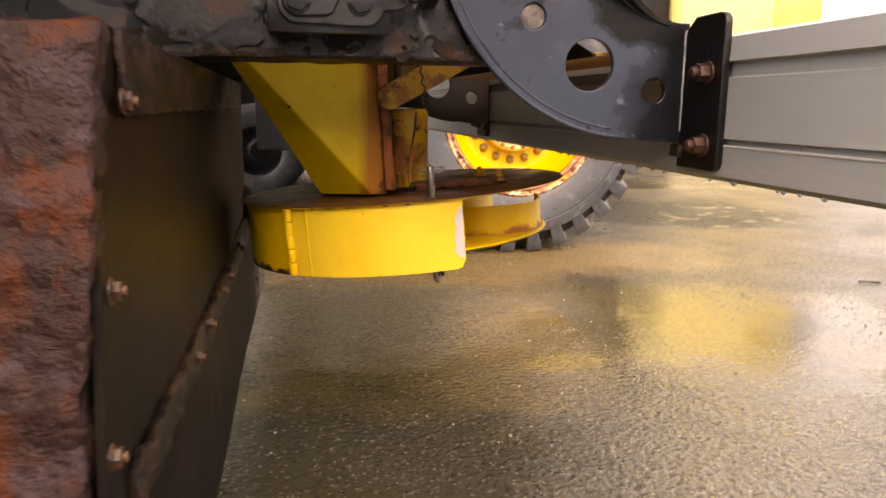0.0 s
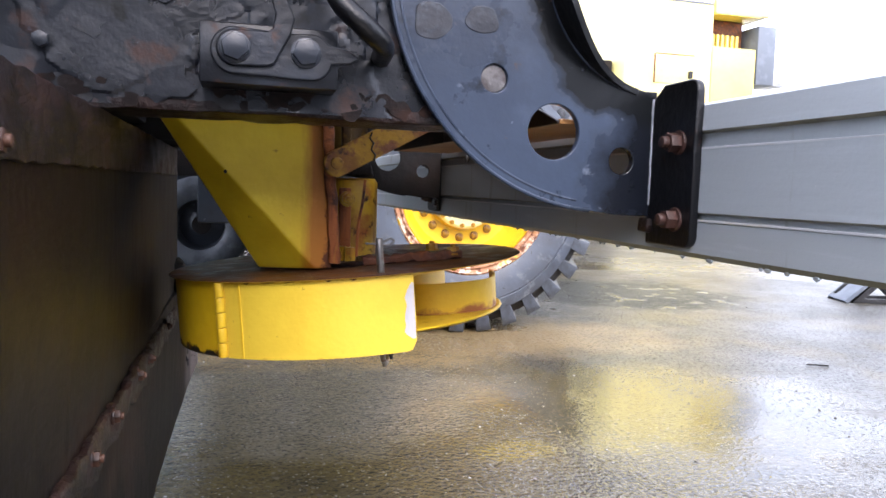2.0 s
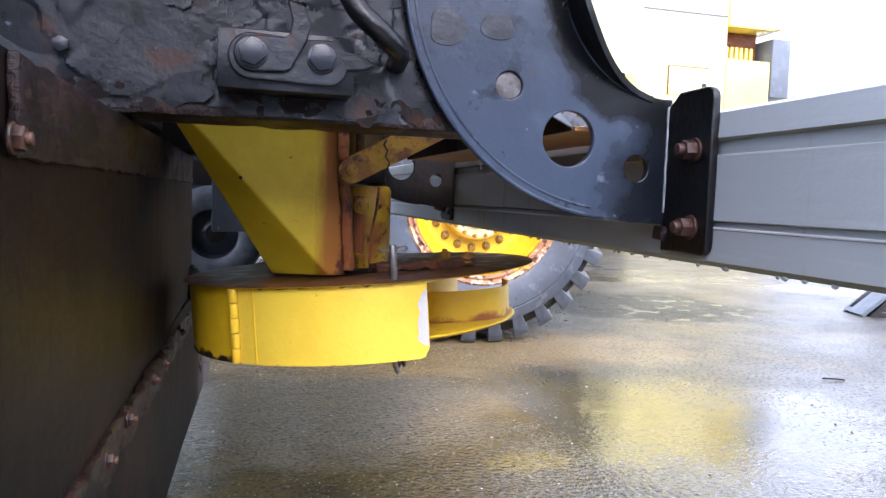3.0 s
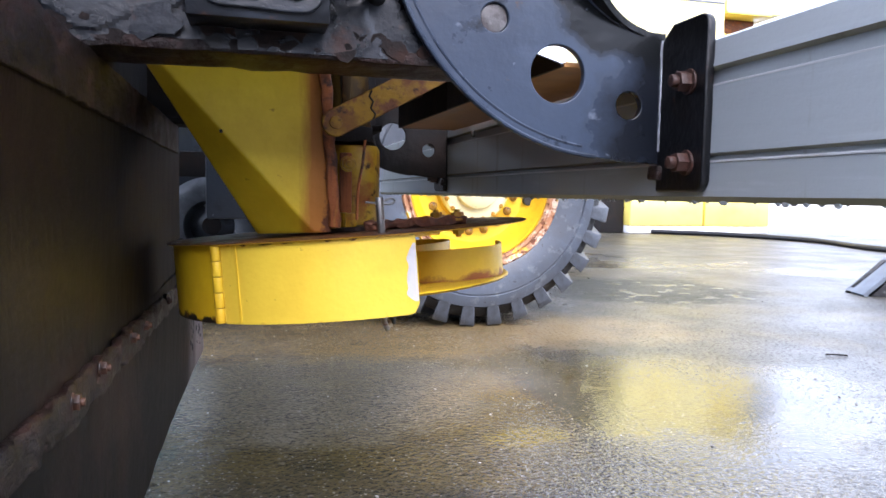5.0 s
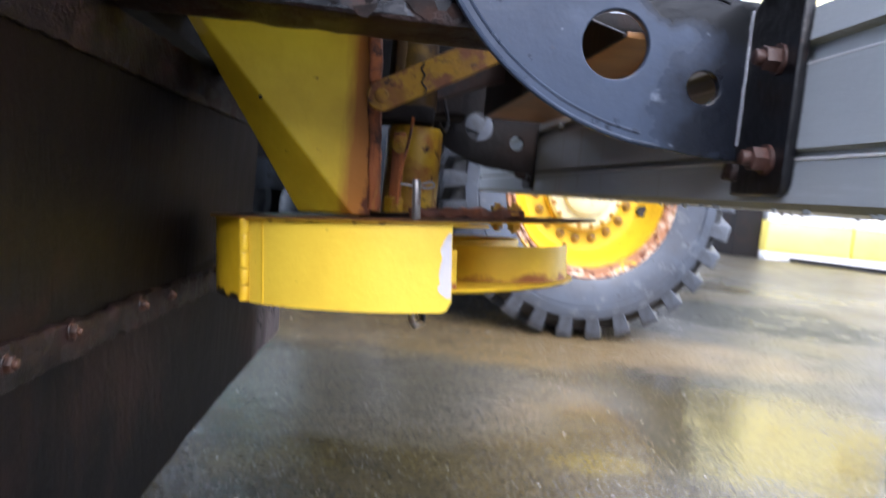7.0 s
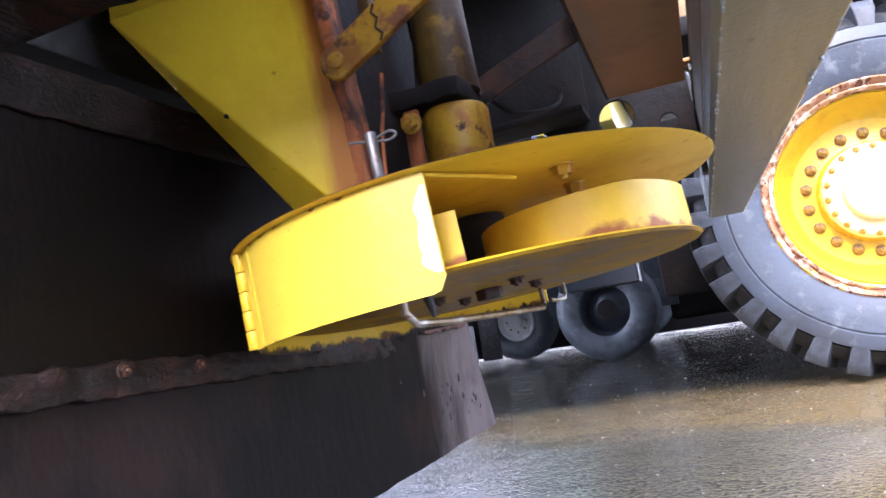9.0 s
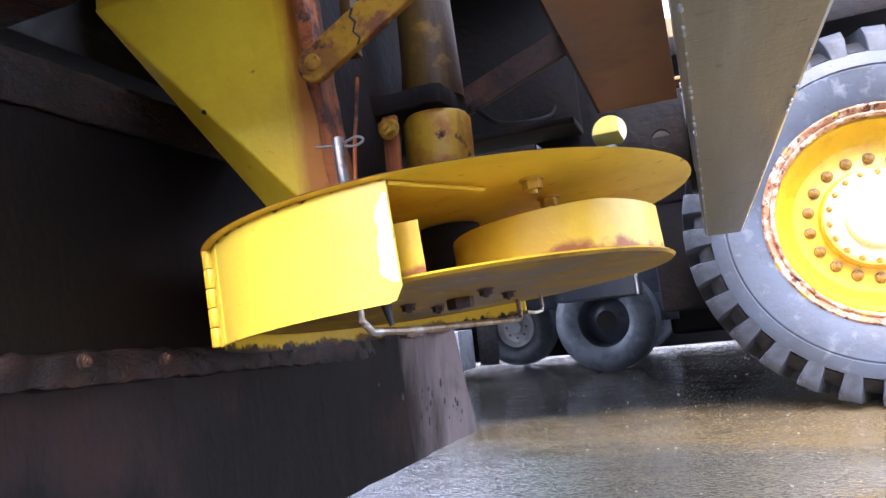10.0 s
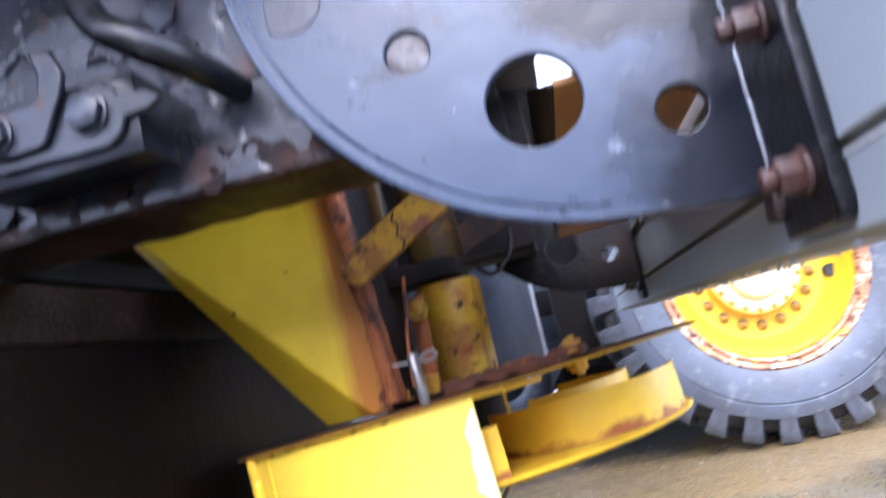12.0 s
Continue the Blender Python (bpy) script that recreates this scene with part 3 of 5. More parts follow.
def plate(outline, holes, thick, bevel=0.0012):
    """A flat plate in x and y with round or shaped holes, as a mesh, its thickness along z about 0."""
    cu = bpy.data.curves.new("outline", "CURVE")
    cu.dimensions, cu.fill_mode, cu.extrude, cu.bevel_depth, cu.bevel_resolution = "2D", "BOTH", thick / 2 - bevel, bevel, 1
    cu.offset = -bevel
    for loop in (outline, *holes):
        s = cu.splines.new("POLY")
        s.points.add(len(loop) - 1)
        for p, (x, y) in zip(s.points, loop):
            p.co = (x, y, 0, 1)
        s.use_cyclic_u = True
    ob = bpy.data.objects.new("outline", cu)
    me = bpy.data.meshes.new_from_object(ob)
    bpy.data.objects.remove(ob)
    bpy.data.curves.remove(cu)
    me.materials.clear()
    bm = bmesh.new()
    bm.from_mesh(me)
    bmesh.ops.remove_doubles(bm, verts=bm.verts, dist=1e-5)
    bm.to_mesh(me)
    bm.free()
    return me


def ring(x, y, r, sides=40):
    return [(x + r * math.cos(2 * math.pi * k / sides), y + r * math.sin(2 * math.pi * k / sides)) for k in range(sides)]


def arc(x, y, r, a0, a1, steps=24):
    return [(x + r * math.cos(radians(a0 + (a1 - a0) * k / steps)), y + r * math.sin(radians(a0 + (a1 - a0) * k / steps))) for k in range(steps + 1)]


def bolt_mesh(name, across, head, shank=0.0, shank_r=0.0, washer=0.0):
    """Along +z from the surface: washer, hexagonal head, end of the thread."""
    bm = bmesh.new()
    base = 0.0
    if washer:
        bm = rod((0, 0, -0.001), (0, 0, washer), across * 0.72, bm, 24, bevel=0.0006)
        base = washer
    bm = rod((0, 0, base - 0.0005), (0, 0, base + head), across * 0.577, bm, 6, bevel=across * 0.03)
    if shank:
        bm = rod((0, 0, base + head - 0.001), (0, 0, base + head + shank), shank_r, bm, 14, bevel=shank_r * 0.25)
    return meshed(name, bm, 30)


def facing(at, way, spin=0.0):
    return Matrix.Translation(at) @ Vector(way).to_track_quat("Z", "Y").to_matrix().to_4x4() @ pose(0, 0, 0, 0, 0, spin)


def jitter(bm, size, scale, seed=0.0):
    """Uneven, worn surface: every vertex moves a little."""
    for v in bm.verts:
        v.co += size * noise.noise_vector(v.co * scale + Vector((seed, seed, seed)))
    return bm


def cut_fine(bm, length):
    """Splits long edges, for surfaces that are to be dented."""
    for _ in range(7):
        long = [e for e in bm.edges if e.calc_length() > length]
        if not long:
            break
        bmesh.ops.subdivide_edges(bm, edges=long, cuts=1, use_grid_fill=True)
    bmesh.ops.triangulate(bm, faces=[f for f in bm.faces if len(f.verts) > 4])
    return bm


# ---- the yard ----
g = bmesh.new()
bmesh.ops.create_grid(g, x_segments=2, y_segments=2, size=120)
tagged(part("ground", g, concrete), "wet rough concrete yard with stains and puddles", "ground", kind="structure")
tagged(part("wall_north", box(-60, 60, 40, 40.4, -0.2, 5.0, 0), white_wall), "long pale wall far behind the yard", "wall", kind="structure")
# unseen wall, added to block low sky light from behind the camera
tagged(part("wall_south", box(-40, 40, -7.4, -7.0, -0.2, 2.9, 0), sky_block_grey), "unseen grey wall added behind the camera against low sky", "wall", kind="structure")
hose_line = tube(smooth_path([(5.9, 9.9, 0.03), (6.7, 9.0, 0.03), (7.0, 7.8, 0.03), (6.6, 6.3, 0.03), (6.9, 4.5, 0.03), (7.2, 2.0, 0.03)]), 0.035)
tagged(part("hose", hose_line, black_paint), "black rubber hose lying on the wet yard", "hose")

# ---- chassis of the gritter ----
hex_head = meshed("hex_head", rod((0, 0, 0.0018), (0, 0, 0.0075), 0.0116, rod((0, 0, 0), (0, 0, 0.002), 0.0128, sides=28, bevel=0.0006), sides=6, bevel=0.0012))
nut_thread = bolt_mesh("nut_thread", 0.0165, 0.011, 0.007, 0.0058, 0.0025)
grimy_bolt = bolt_mesh("grimy_bolt", 0.012, 0.005, 0.002, 0.003, 0.0015)
small_bolt = bolt_mesh("small_bolt", 0.015, 0.008, 0.004, 0.004, 0.002)
rivet = bolt_mesh("rivet", 0.012, 0.004)
flat_nut = bolt_mesh("flat_nut", 0.0105, 0.0045, 0.003, 0.0032, 0.001)
for me, mat in ((hex_head, dark_bolt), (nut_thread, rusty_bolt), (small_bolt, worn_yellow), (grimy_bolt, link_rust), (rivet, dark_bolt), (flat_nut, link_rust)):
    me.materials.append(mat)


def soft_step(v, low, high):
    u = min(1.0, max(0.0, (v - low) / (high - low)))
    return u * u * (3 - 2 * u)


def flaked_web(x0, x1, z0, z1, y, step, toward):
    """The web of a rail: paint stands off in thick flakes, and rust has eaten between them."""
    bm = bmesh.new()
    nx, nz = int((x1 - x0) / step), int((z1 - z0) / step)
    rows = []
    for i in range(nx + 1):
        row = []
        for k in range(nz + 1):
            x, z = x0 + i * step, z0 + k * step
            p = Vector((x, z, 1.7))
            warp = p + 0.010 * noise.noise_vector(p * 34) + 0.004 * noise.noise_vector(p * 110)
            d, _ = noise.voronoi(warp * 13)
            h = 0.0018 * soft_step(noise.noise(warp * 7 + Vector((4, 2, 0))), -0.07, -0.03)
            h += 0.0014 * soft_step(noise.noise(warp * 12 + Vector((9, 1, 3))), 0.20, 0.26)
            h -= 0.0012 * (1 - soft_step(d[1] - d[0], 0.01, 0.05)) * soft_step(noise.noise(p * 7 + Vector((1, 5, 2))), 0.1, 0.2)
            h += 0.0014 * noise.noise(p * 9)
            row.append(bm.verts.new((x, y - toward * h, z)))
        rows.append(row)
    for a, b in zip(rows, rows[1:]):
        for k in range(nz):
            bm.faces.new((a[k], b[k], b[k + 1], a[k + 1]))
    return bm


def chassis_rail(y, toward, fine, paint):
    """y: the outer face; toward: +1 if it faces -y."""
    r = root("chassis_rail", (-1.4, y, 0.66), "heavy black steel chassis rail with thick flaking paint and rust", "chassis rail", "chassis rails")
    s = toward
    lo, hi = sorted((y + s * 0.0015, y + s * 0.010))
    part("web", box(-3.0, 0.288, lo, hi, 0.663, 0.935, 0.001), paint, r)
    lo, hi = sorted((y, y + s * 0.085))
    part("top_flange", box(-3.0, 0.288, lo, hi, 0.927, 0.938, 0.003), paint, r)
    fl = cut_fine(box(-0.9, 0.289, lo, hi, 0.656, 0.668, 0.003), 0.02 if fine else 0.3)
    part("bottom_flange", jitter(fl, 0.003 if fine else 0.0, 45), crust_rust if fine else paint, r, "rusted lower flange with flaking edge")
    part("bottom_flange", box(-3.0, -0.9, lo, hi, 0.657, 0.667, 0.002), paint, r)
    if fine:
        part("paint_layer", flaked_web(-0.36, 0.285, 0.660, 0.93, y + 0.001, 0.0026, s), paint, r, "cracked and blistered black paint", smooth=14)
        for name, mat, count, seed, low, high, size, label in (("flaking_paint", paint, 60, 21, 0.672, 0.90, 0.020, "lifting flakes of black paint"), ("rust_scale", scale_rust, 60, 8, 0.663, 0.680, 0.008, "layered rust flakes along the lower edge")):
            flakes, rnd = bmesh.new(), random.Random(seed)
            for k in range(count):
                x, z = rnd.uniform(-0.34, 0.27), rnd.uniform(low, high)
                if low > 0.67 and -0.02 < x < 0.17 and z < 0.76:
                    continue
                r0, lift, turn = size * rnd.uniform(0.5, 1.5), rnd.uniform(0.0012, 0.0035) * (1.0 if size > 0.01 else 0.45), rnd.uniform(0, 6.28)
                tip, steps = (rnd.uniform(-0.10, 0.10), rnd.uniform(-0.12, 0.05)), 11
                loops = []
                for back in (0.0, 0.0012):
                    row = []
                    for i in range(steps):
                        t = turn + 2 * math.pi * i / steps
                        rr = r0 * (0.75 + 0.5 * noise.noise((math.cos(t) * 1.3 + k, math.sin(t) * 1.3, seed)))
                        dx, dz = 1.3 * rr * math.cos(t), rr * math.sin(t)
                        row.append(flakes.verts.new((x + dx, y - lift + back + tip[0] * dx + tip[1] * dz, z + dz)))
                    loops.append(row)
                flakes.faces.new(loops[0])
                flakes.faces.new(list(reversed(loops[1])))
                for i in range(steps):
                    flakes.faces.new((loops[0][i], loops[0][(i + 1) % steps], loops[1][(i + 1) % steps], loops[1][i]))
            tagged(part(name, flakes, mat, r, smooth=20), label, kind="stuff")
        pad = part("mounting_plate", box(-0.006, 0.108, y - 0.041, y + 0.004, 0.678, 0.728, 0.0015), clip_paint, r, "black plate bolted to the rail")
        sweep = arc(0.022, 0.7085, 0.0195, 95, 262, 16) + [(0.05, 0.6885), (0.07, 0.6875)] + arc(0.085, 0.705, 0.0175, 265, 350, 10) + [(0.118, 0.7035), (0.126, 0.7085), (0.117, 0.7155)] + arc(0.085, 0.710, 0.0165, 30, 100, 8) + [(0.066, 0.7255)]
        put("clip", plate(sweep, [], 0.005, 0.0016), clip_paint, pad, Matrix.Translation((0, y - 0.0433, -0.0035)) @ pose(0, 0, 0, 90), "swept black clip under both bolts")
        strap = arc(0.022, 0.710, 0.0148, 90, 268, 16) + [(0.049, 0.6965), (0.054, 0.6990), (0.067, 0.7235), (0.0705, 0.7370), (0.064, 0.7520), (0.050, 0.7560), (0.0545, 0.7400), (0.0525, 0.7280), (0.048, 0.7245)]
        put("strap", plate(strap, [], 0.005, 0.0014), clip_paint, pad, Matrix.Translation((0, y - 0.0481, -0.0035)) @ pose(0, 0, 0, 90), "bent strap with a rounded end")
        for x, out, spin in ((0.022, 0.0504, 12), (0.080, 0.0456, 41)):
            put("bolt", hex_head, dark_bolt, pad, facing((x, y - out, 0.7065), (0, -1, 0), spin))
        put("rivet", rivet, dark_bolt, r, facing((-0.132, y - 0.003, 0.709), (0, -1, 0)))
        hose = smooth_path([(0.093, y - 0.040, 0.925), (0.095, y - 0.058, 0.787), (0.104, y - 0.066, 0.750), (0.127, y - 0.068, 0.728), (0.146, y - 0.048, 0.718), (0.154, y + 0.004, 0.716)])
        part("pipe", tube(hose, 0.0095), black_paint, r, "bent black pipe along the rail")
    return r


NEAR_FACE, FAR_FACE = 0.806, 1.622
chassis_rail(NEAR_FACE, 1, True, rail_paint)
# far rail: shade between the rails is put into its darker colour
chassis_rail(FAR_FACE - 0.004, -1, False, underbody)

body = root("truck_body", (-1.6, 1.21, 0.0), "dark underside of a gritter body carried on its rear tyres", "truck")
part("floor", box(-3.2, 0.16, 0.50, 2.47, 0.9395, 1.20, 0.004), underbody, body)
part("floor_end", box(0.164, 0.358, 0.815, 1.61, 0.94, 1.20, 0.004), underbody, body)
part("floor_end", box(0.164, 0.358, 1.64, 2.47, 0.935, 1.20, 0.004), underbody, body)
# unseen wall, added to keep bright sky out of the chute's reflections
part("bulkhead", box(-3.26, -3.205, 0.10, 2.33, 0.12, 1.2, 0.004), underbody, body, "unseen dark wall added against bright reflections in the chute")
part("hopper", box(-3.2, 0.332, 0.55, 2.40, 1.201, 2.1, 0.01), underbody, body)
part("cross_member", box(-0.22, -0.14, 0.82, 1.61, 0.70, 0.93, 0.004), tread_black, body)
for y in (0.30, 2.13):
    t = lathe([(0.25, -0.13), (0.47, -0.14), (0.50, -0.10), (0.50, 0.10), (0.47, 0.14), (0.25, 0.13), (0.25, -0.13)], 48)
    part("tyre", t, tread_black, body, m=pose(-0.85, y, 0.50, 90))
part("axle", rod((-0.85, 0.3, 0.5), (-0.85, 2.13, 0.5), 0.07), underbody, body)

# ---- rear underrun bar and its brackets ----
def bar_profile():
    """Outline in x and z of the hollow grey bar: its front has a step at the top and two grooves."""
    f = 0.446
    return [(f + 0.084, 0.536), (f + 0.088, 0.540), (f + 0.088, 0.680), (f + 0.084, 0.684), (f + 0.006, 0.684), (f + 0.001, 0.681), (f - 0.002, 0.657),
            (f + 0.007, 0.655), (f + 0.007, 0.642), (f - 0.001, 0.640), (f, 0.610), (f - 0.001, 0.580), (f + 0.007, 0.578), (f + 0.007, 0.573), (f, 0.571),
            (f, 0.541), (f + 0.005, 0.536)]


bar = root("underrun_bar", (0.49, 1.21, 0.536), "long grey aluminium rear underrun bar with two grooves and drips", "underrun bar")
bm = bmesh.new()
cuts = [-0.02 + 2.47 * k / 60 for k in range(61)]
loops = [[bm.verts.new((x + 0.0006 * noise.noise((y * 5, z * 9, 3)), y, z + 0.0006 * noise.noise((y * 7, x * 9, 1)))) for x, z in bar_profile()] for y in cuts]
for a, b in zip(loops, loops[1:]):
    for k in range(len(a)):
        bm.faces.new((a[k], a[(k + 1) % len(a)], b[(k + 1) % len(a)], b[k]))
bm.faces.new(loops[0])
bm.faces.new(loops[-1])
# khaki underside: the brown ground's reflection is put into its colour
bar_ground_tint = surface("bar_ground_tint", (0.27, 0.25, 0.16), 0.34, layers=[((0.17, 0.15, 0.085), 8, 0.45, 0.64, LONG, 0.3),
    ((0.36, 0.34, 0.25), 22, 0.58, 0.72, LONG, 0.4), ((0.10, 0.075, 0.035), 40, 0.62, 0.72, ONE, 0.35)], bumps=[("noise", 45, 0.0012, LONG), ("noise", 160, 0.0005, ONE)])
extrusion = part("extrusion", bm, [bar_grey, bar_ground_tint], bar, smooth=20)
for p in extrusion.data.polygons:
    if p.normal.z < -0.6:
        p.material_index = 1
# bright strips stand in for the highlights along the groove edges
bright_edge = surface("bright_edge", (0.78, 0.79, 0.79), 0.3, metal=0.4, layers=[((0.5, 0.5, 0.5), 30, 0.5, 0.66, LONG, 0.4)])
for z in (0.6405, 0.5725):
    part("worn_edge", box(0.4448, 0.4470, -0.018, 2.448, z - 0.0011, z + 0.0011, 0.0006), bright_edge, bar, "bright strip standing in for the edge highlight")
drips = bmesh.new()
rng = random.Random(5)
for k in range(150):
    y, s = rng.uniform(0.0, 2.42), rng.uniform(0.4, 1.0)
    x = 0.451 if rng.random() < 0.6 else 0.529
    d = bmesh.new()
    bmesh.ops.create_icosphere(d, subdivisions=1, radius=0.0028 * s)
    bmesh.ops.scale(d, vec=(0.8, 1.6, 1.0), verts=d.verts)
    bmesh.ops.translate(d, vec=(x, y, 0.5355), verts=d.verts)
    joined(drips, d)
tagged(part("water_film", drips, bar_grey, bar), "drops and grit hanging from the lower edge", kind="stuff")
screw = bolt_mesh("screw", 0.012, 0.005)
put("screw", screw, steel, bar, facing((0.4465, 1.445, 0.652), (-1, 0, 0)))


stud_grey = surface("stud_grey", (0.10, 0.095, 0.095), 0.5, layers=[((0.055, 0.045, 0.045), 60, 0.48, 0.62, ONE, 0.6), ((0.17, 0.16, 0.165), 90, 0.58, 0.68, ONE, 0.4)], bumps=[("noise", 160, 0.0008, ONE)])


def bracket(y, mirrored, paint):
    """A pressed steel arm from the rail down to the bar, with three holes and a bolted flange."""
    r = root("underrun_bracket", (0.3, y, 0.57), "curved black steel underrun bracket with round holes and worn paint", "bracket", "underrun brackets")
    outer = [(0.157, 1.00), (0.157, 0.80)] + arc(0.385, 0.805, 0.2285, 180, 268, 30)[1:] + [(0.40, 0.5735), (0.442, 0.5725)]
    inner = [(0.442, 0.701)] + arc(0.445, 0.827, 0.127, 262, 180, 22) + [(0.318, 1.00)]
    me = plate(outer + inner, [ring(0.263, 0.703, 0.0135), ring(0.3275, 0.655, 0.0275), ring(0.4035, 0.629, 0.0135)], 0.009)
    put("arm", me, paint, r, Matrix.Translation((0, y, 0)) @ pose(0, 0, 0, 90))
    lip = arc(0.385, 0.805, 0.2275, 184, 266, 44)
    s = -1 if not mirrored else 1
    curve = [(0.318, 0.99), (0.318, 0.93)] + arc(0.445, 0.827, 0.127, 180, 258, 30)
    bm = bmesh.new()
    cols = []
    for k, (x, z) in enumerate(curve):
        a, b = curve[max(k - 1, 0)], curve[min(k + 1, len(curve) - 1)]
        side = Vector((b[1] - a[1], a[0] - b[0])).normalized() * 0.006
        deep = 0.042 - 0.036 * soft_step(k / (len(curve) - 1), 0.35, 1.0)
        cols.append([bm.verts.new((x + d * side.x, y + s * w, z + d * side.y)) for d, w in ((0, 0.002), (0, deep), (1, deep), (1, 0.002))])
    for p, q in zip(cols, cols[1:]):
        for i in range(4):
            bm.faces.new((p[i], q[i], q[(i + 1) % 4], p[(i + 1) % 4]))
    bm.faces.new(cols[0])
    bm.faces.new(cols[-1])
    part("inner_flange", bm, black_paint, r, "black flange along the inner curve")
    part("crease", tube([(x - 0.0045, y + s * 0.0048, z - 0.0045) for x, z in curve[2:-3]], 0.0013, 6), bracket_paint, r, "worn crease beside the flange")
    groove = arc(0.385, 0.805, 0.2195, 186, 262, 44)
    part("pressed_ridge", tube([(x, y + s * 0.0040, z) for x, z in groove], 0.0016, 6), bracket_paint, r, "second pressed ridge inside the rim")
    part("plug", rod((0.263, y - s * 0.002, 0.703), (0.263, y + s * 0.0015, 0.703), 0.0132, sides=28, bevel=0.0008), stud_grey, r, "grey stud end filling the small hole")
    part("rim", tube([(x, y + s * 0.0045, z) for x, z in lip], 0.0022, 8), bracket_paint, r, "bright worn pressed rim")
    part("weld", jitter(tube([(0.439, y + s * 0.005, 0.585 + 0.0045 * k) for k in range(25)], 0.003, 8), 0.0012, 300), pale_metal, r, "rough weld seam")
    lo, hi = sorted((y + s * 0.002, y + s * 0.080))
    fm = plate([(lo, 0.545), *arc(hi - 0.012, 0.557, 0.012, -90, 0, 6), *arc(hi - 0.012, 0.694, 0.012, 0, 90, 6), (lo + 0.022, 0.706), (lo, 0.690)] if s > 0 else
               [(hi, 0.545), *arc(lo + 0.012, 0.557, 0.012, 270, 180, 6), *arc(lo + 0.012, 0.694, 0.012, 180, 90, 6), (hi - 0.022, 0.706), (hi, 0.690)], [], 0.009, 0.002)
    fl = put("flange", fm, black_paint, r, Matrix.Translation((0.4415, 0, 0)) @ Matrix(((0, 0, 1, 0), (1, 0, 0, 0), (0, 1, 0, 0), (0, 0, 0, 1))), "black bolted flange")
    for z, spin in ((0.6465, 10), (0.572, 33)):
        put("nut", nut_thread, rusty_bolt, fl, facing((0.437, y + s * 0.055, z), (-1, 0, 0), spin), "rusted nut")
    part("gusset", jitter(cut_fine(box(0.431, 0.440, *sorted((y - s * 0.004, y + s * 0.014)), 0.557, 0.571, 0.003), 0.02), 0.003, 60), crust_rust, r, "rusted lower gusset")
    return r


near_bracket = bracket(0.8005, False, bracket_paint)
for cx, cz, rx, rz in ((0.199, 0.752, 0.018, 0.019), (0.249, 0.757, 0.0165, 0.014)):
    blot = [(cx + rx * (1 + 0.12 * math.sin(3 * t + cx * 40)) * math.cos(t), cz + rz * (1 + 0.10 * math.cos(2 * t)) * math.sin(t)) for t in (2 * math.pi * k / 36 for k in range(36))]
    put("paint_blister", plate(blot, [], 0.0011, 0.0005), blister_paint, near_bracket, Matrix.Translation((0, 0.7958, 0)) @ pose(0, 0, 0, 90), "dark oval blister in the paint")
# far bracket: near-black colour stands in for the shade under the truck
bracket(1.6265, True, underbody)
tray = root("light_tray", (0.39, 1.2, 0.665), "flat brown metal tray between the underrun brackets", "tray")
bm = box(0.327, 0.4365, 0.812, 1.545, 0.665, 0.670, 0.001)
for v in bm.verts:
    v.co.x += (0.014 if v.co.x < 0.38 else 0.005) * (1.545 - v.co.y) / 0.733
part("plate", bm, under_plate, tray)
for y in (0.815, 1.47):
    part("tab", box(0.425, 0.4465, y, y + 0.03, 0.6702, 0.675, 0.001), under_plate, tray)
bm = box(0.323, 0.327, 0.812, 1.21, 0.665, 0.800, 0.001)
for v in bm.verts:
    if v.co.z > 0.7:
        v.co.z -= 0.132 * (1.21 - v.co.y) / 0.398
box(0.323, 0.327, 1.21, 1.545, 0.665, 0.800, 0.001, bm)
for v in bm.verts:
    v.co.x += 0.014 * (1.545 - v.co.y) / 0.733
part("back_wall", bm, dark_brown, tray, "dark brown upright wall of the tray")

# ---- splash guard beside the spreader ----
guard = root("splash_guard", (-0.10, 1.0, 0.14), "rusty steel frame with dark rubber splash sheets bolted on", "splash guard")


def sheet(y0, y1, z0, z1, x, thick, wave, slant=0.0, bend=0.0, step=0.03, flare=0.0):
    """A hanging rubber sheet, slightly wavy; slant moves the near end's foot out, flare the far end's, bend the far end in."""
    bm = bmesh.new()
    ny, nz = max(2, int((y1 - y0) / step)), max(2, int((z1 - z0) / step))
    sides = []
    for back in (0, 1):
        rows = []
        for i in range(ny + 1):
            row = []
            for k in range(nz + 1):
                u, v = i / ny, k / nz
                y = y0 + (y1 - y0) * u - slant * (1 - v) * (1 - u) + flare * (1 - v) * u
                z = z0 + (z1 - z0) * v
                dx = wave * noise.noise((y * 3.1, z * 4.0, x * 40)) + bend * u * u
                edge = 0.003 * noise.noise((y * 30, z * 30, 2)) if i in (0, ny) or k in (0, nz) else 0
                row.append(bm.verts.new((x + dx - back * thick, y + edge, z + edge)))
            rows.append(row)
        sides.append(rows)
    for rows in sides:
        for a, b in zip(rows, rows[1:]):
            for k in range(nz):
                bm.faces.new((a[k], b[k], b[k + 1], a[k + 1]))
    f, b = sides
    rim = [f[i][0] for i in range(ny + 1)] + [f[ny][k] for k in range(1, nz + 1)] + [f[i][nz] for i in range(ny - 1, -1, -1)] + [f[0][k] for k in range(nz - 1, 0, -1)]
    rim_b = [b[i][0] for i in range(ny + 1)] + [b[ny][k] for k in range(1, nz + 1)] + [b[i][nz] for i in range(ny - 1, -1, -1)] + [b[0][k] for k in range(nz - 1, 0, -1)]
    for k in range(len(rim)):
        j = (k + 1) % len(rim)
        bm.faces.new((rim[k], rim[j], rim_b[j], rim_b[k]))
    return bm


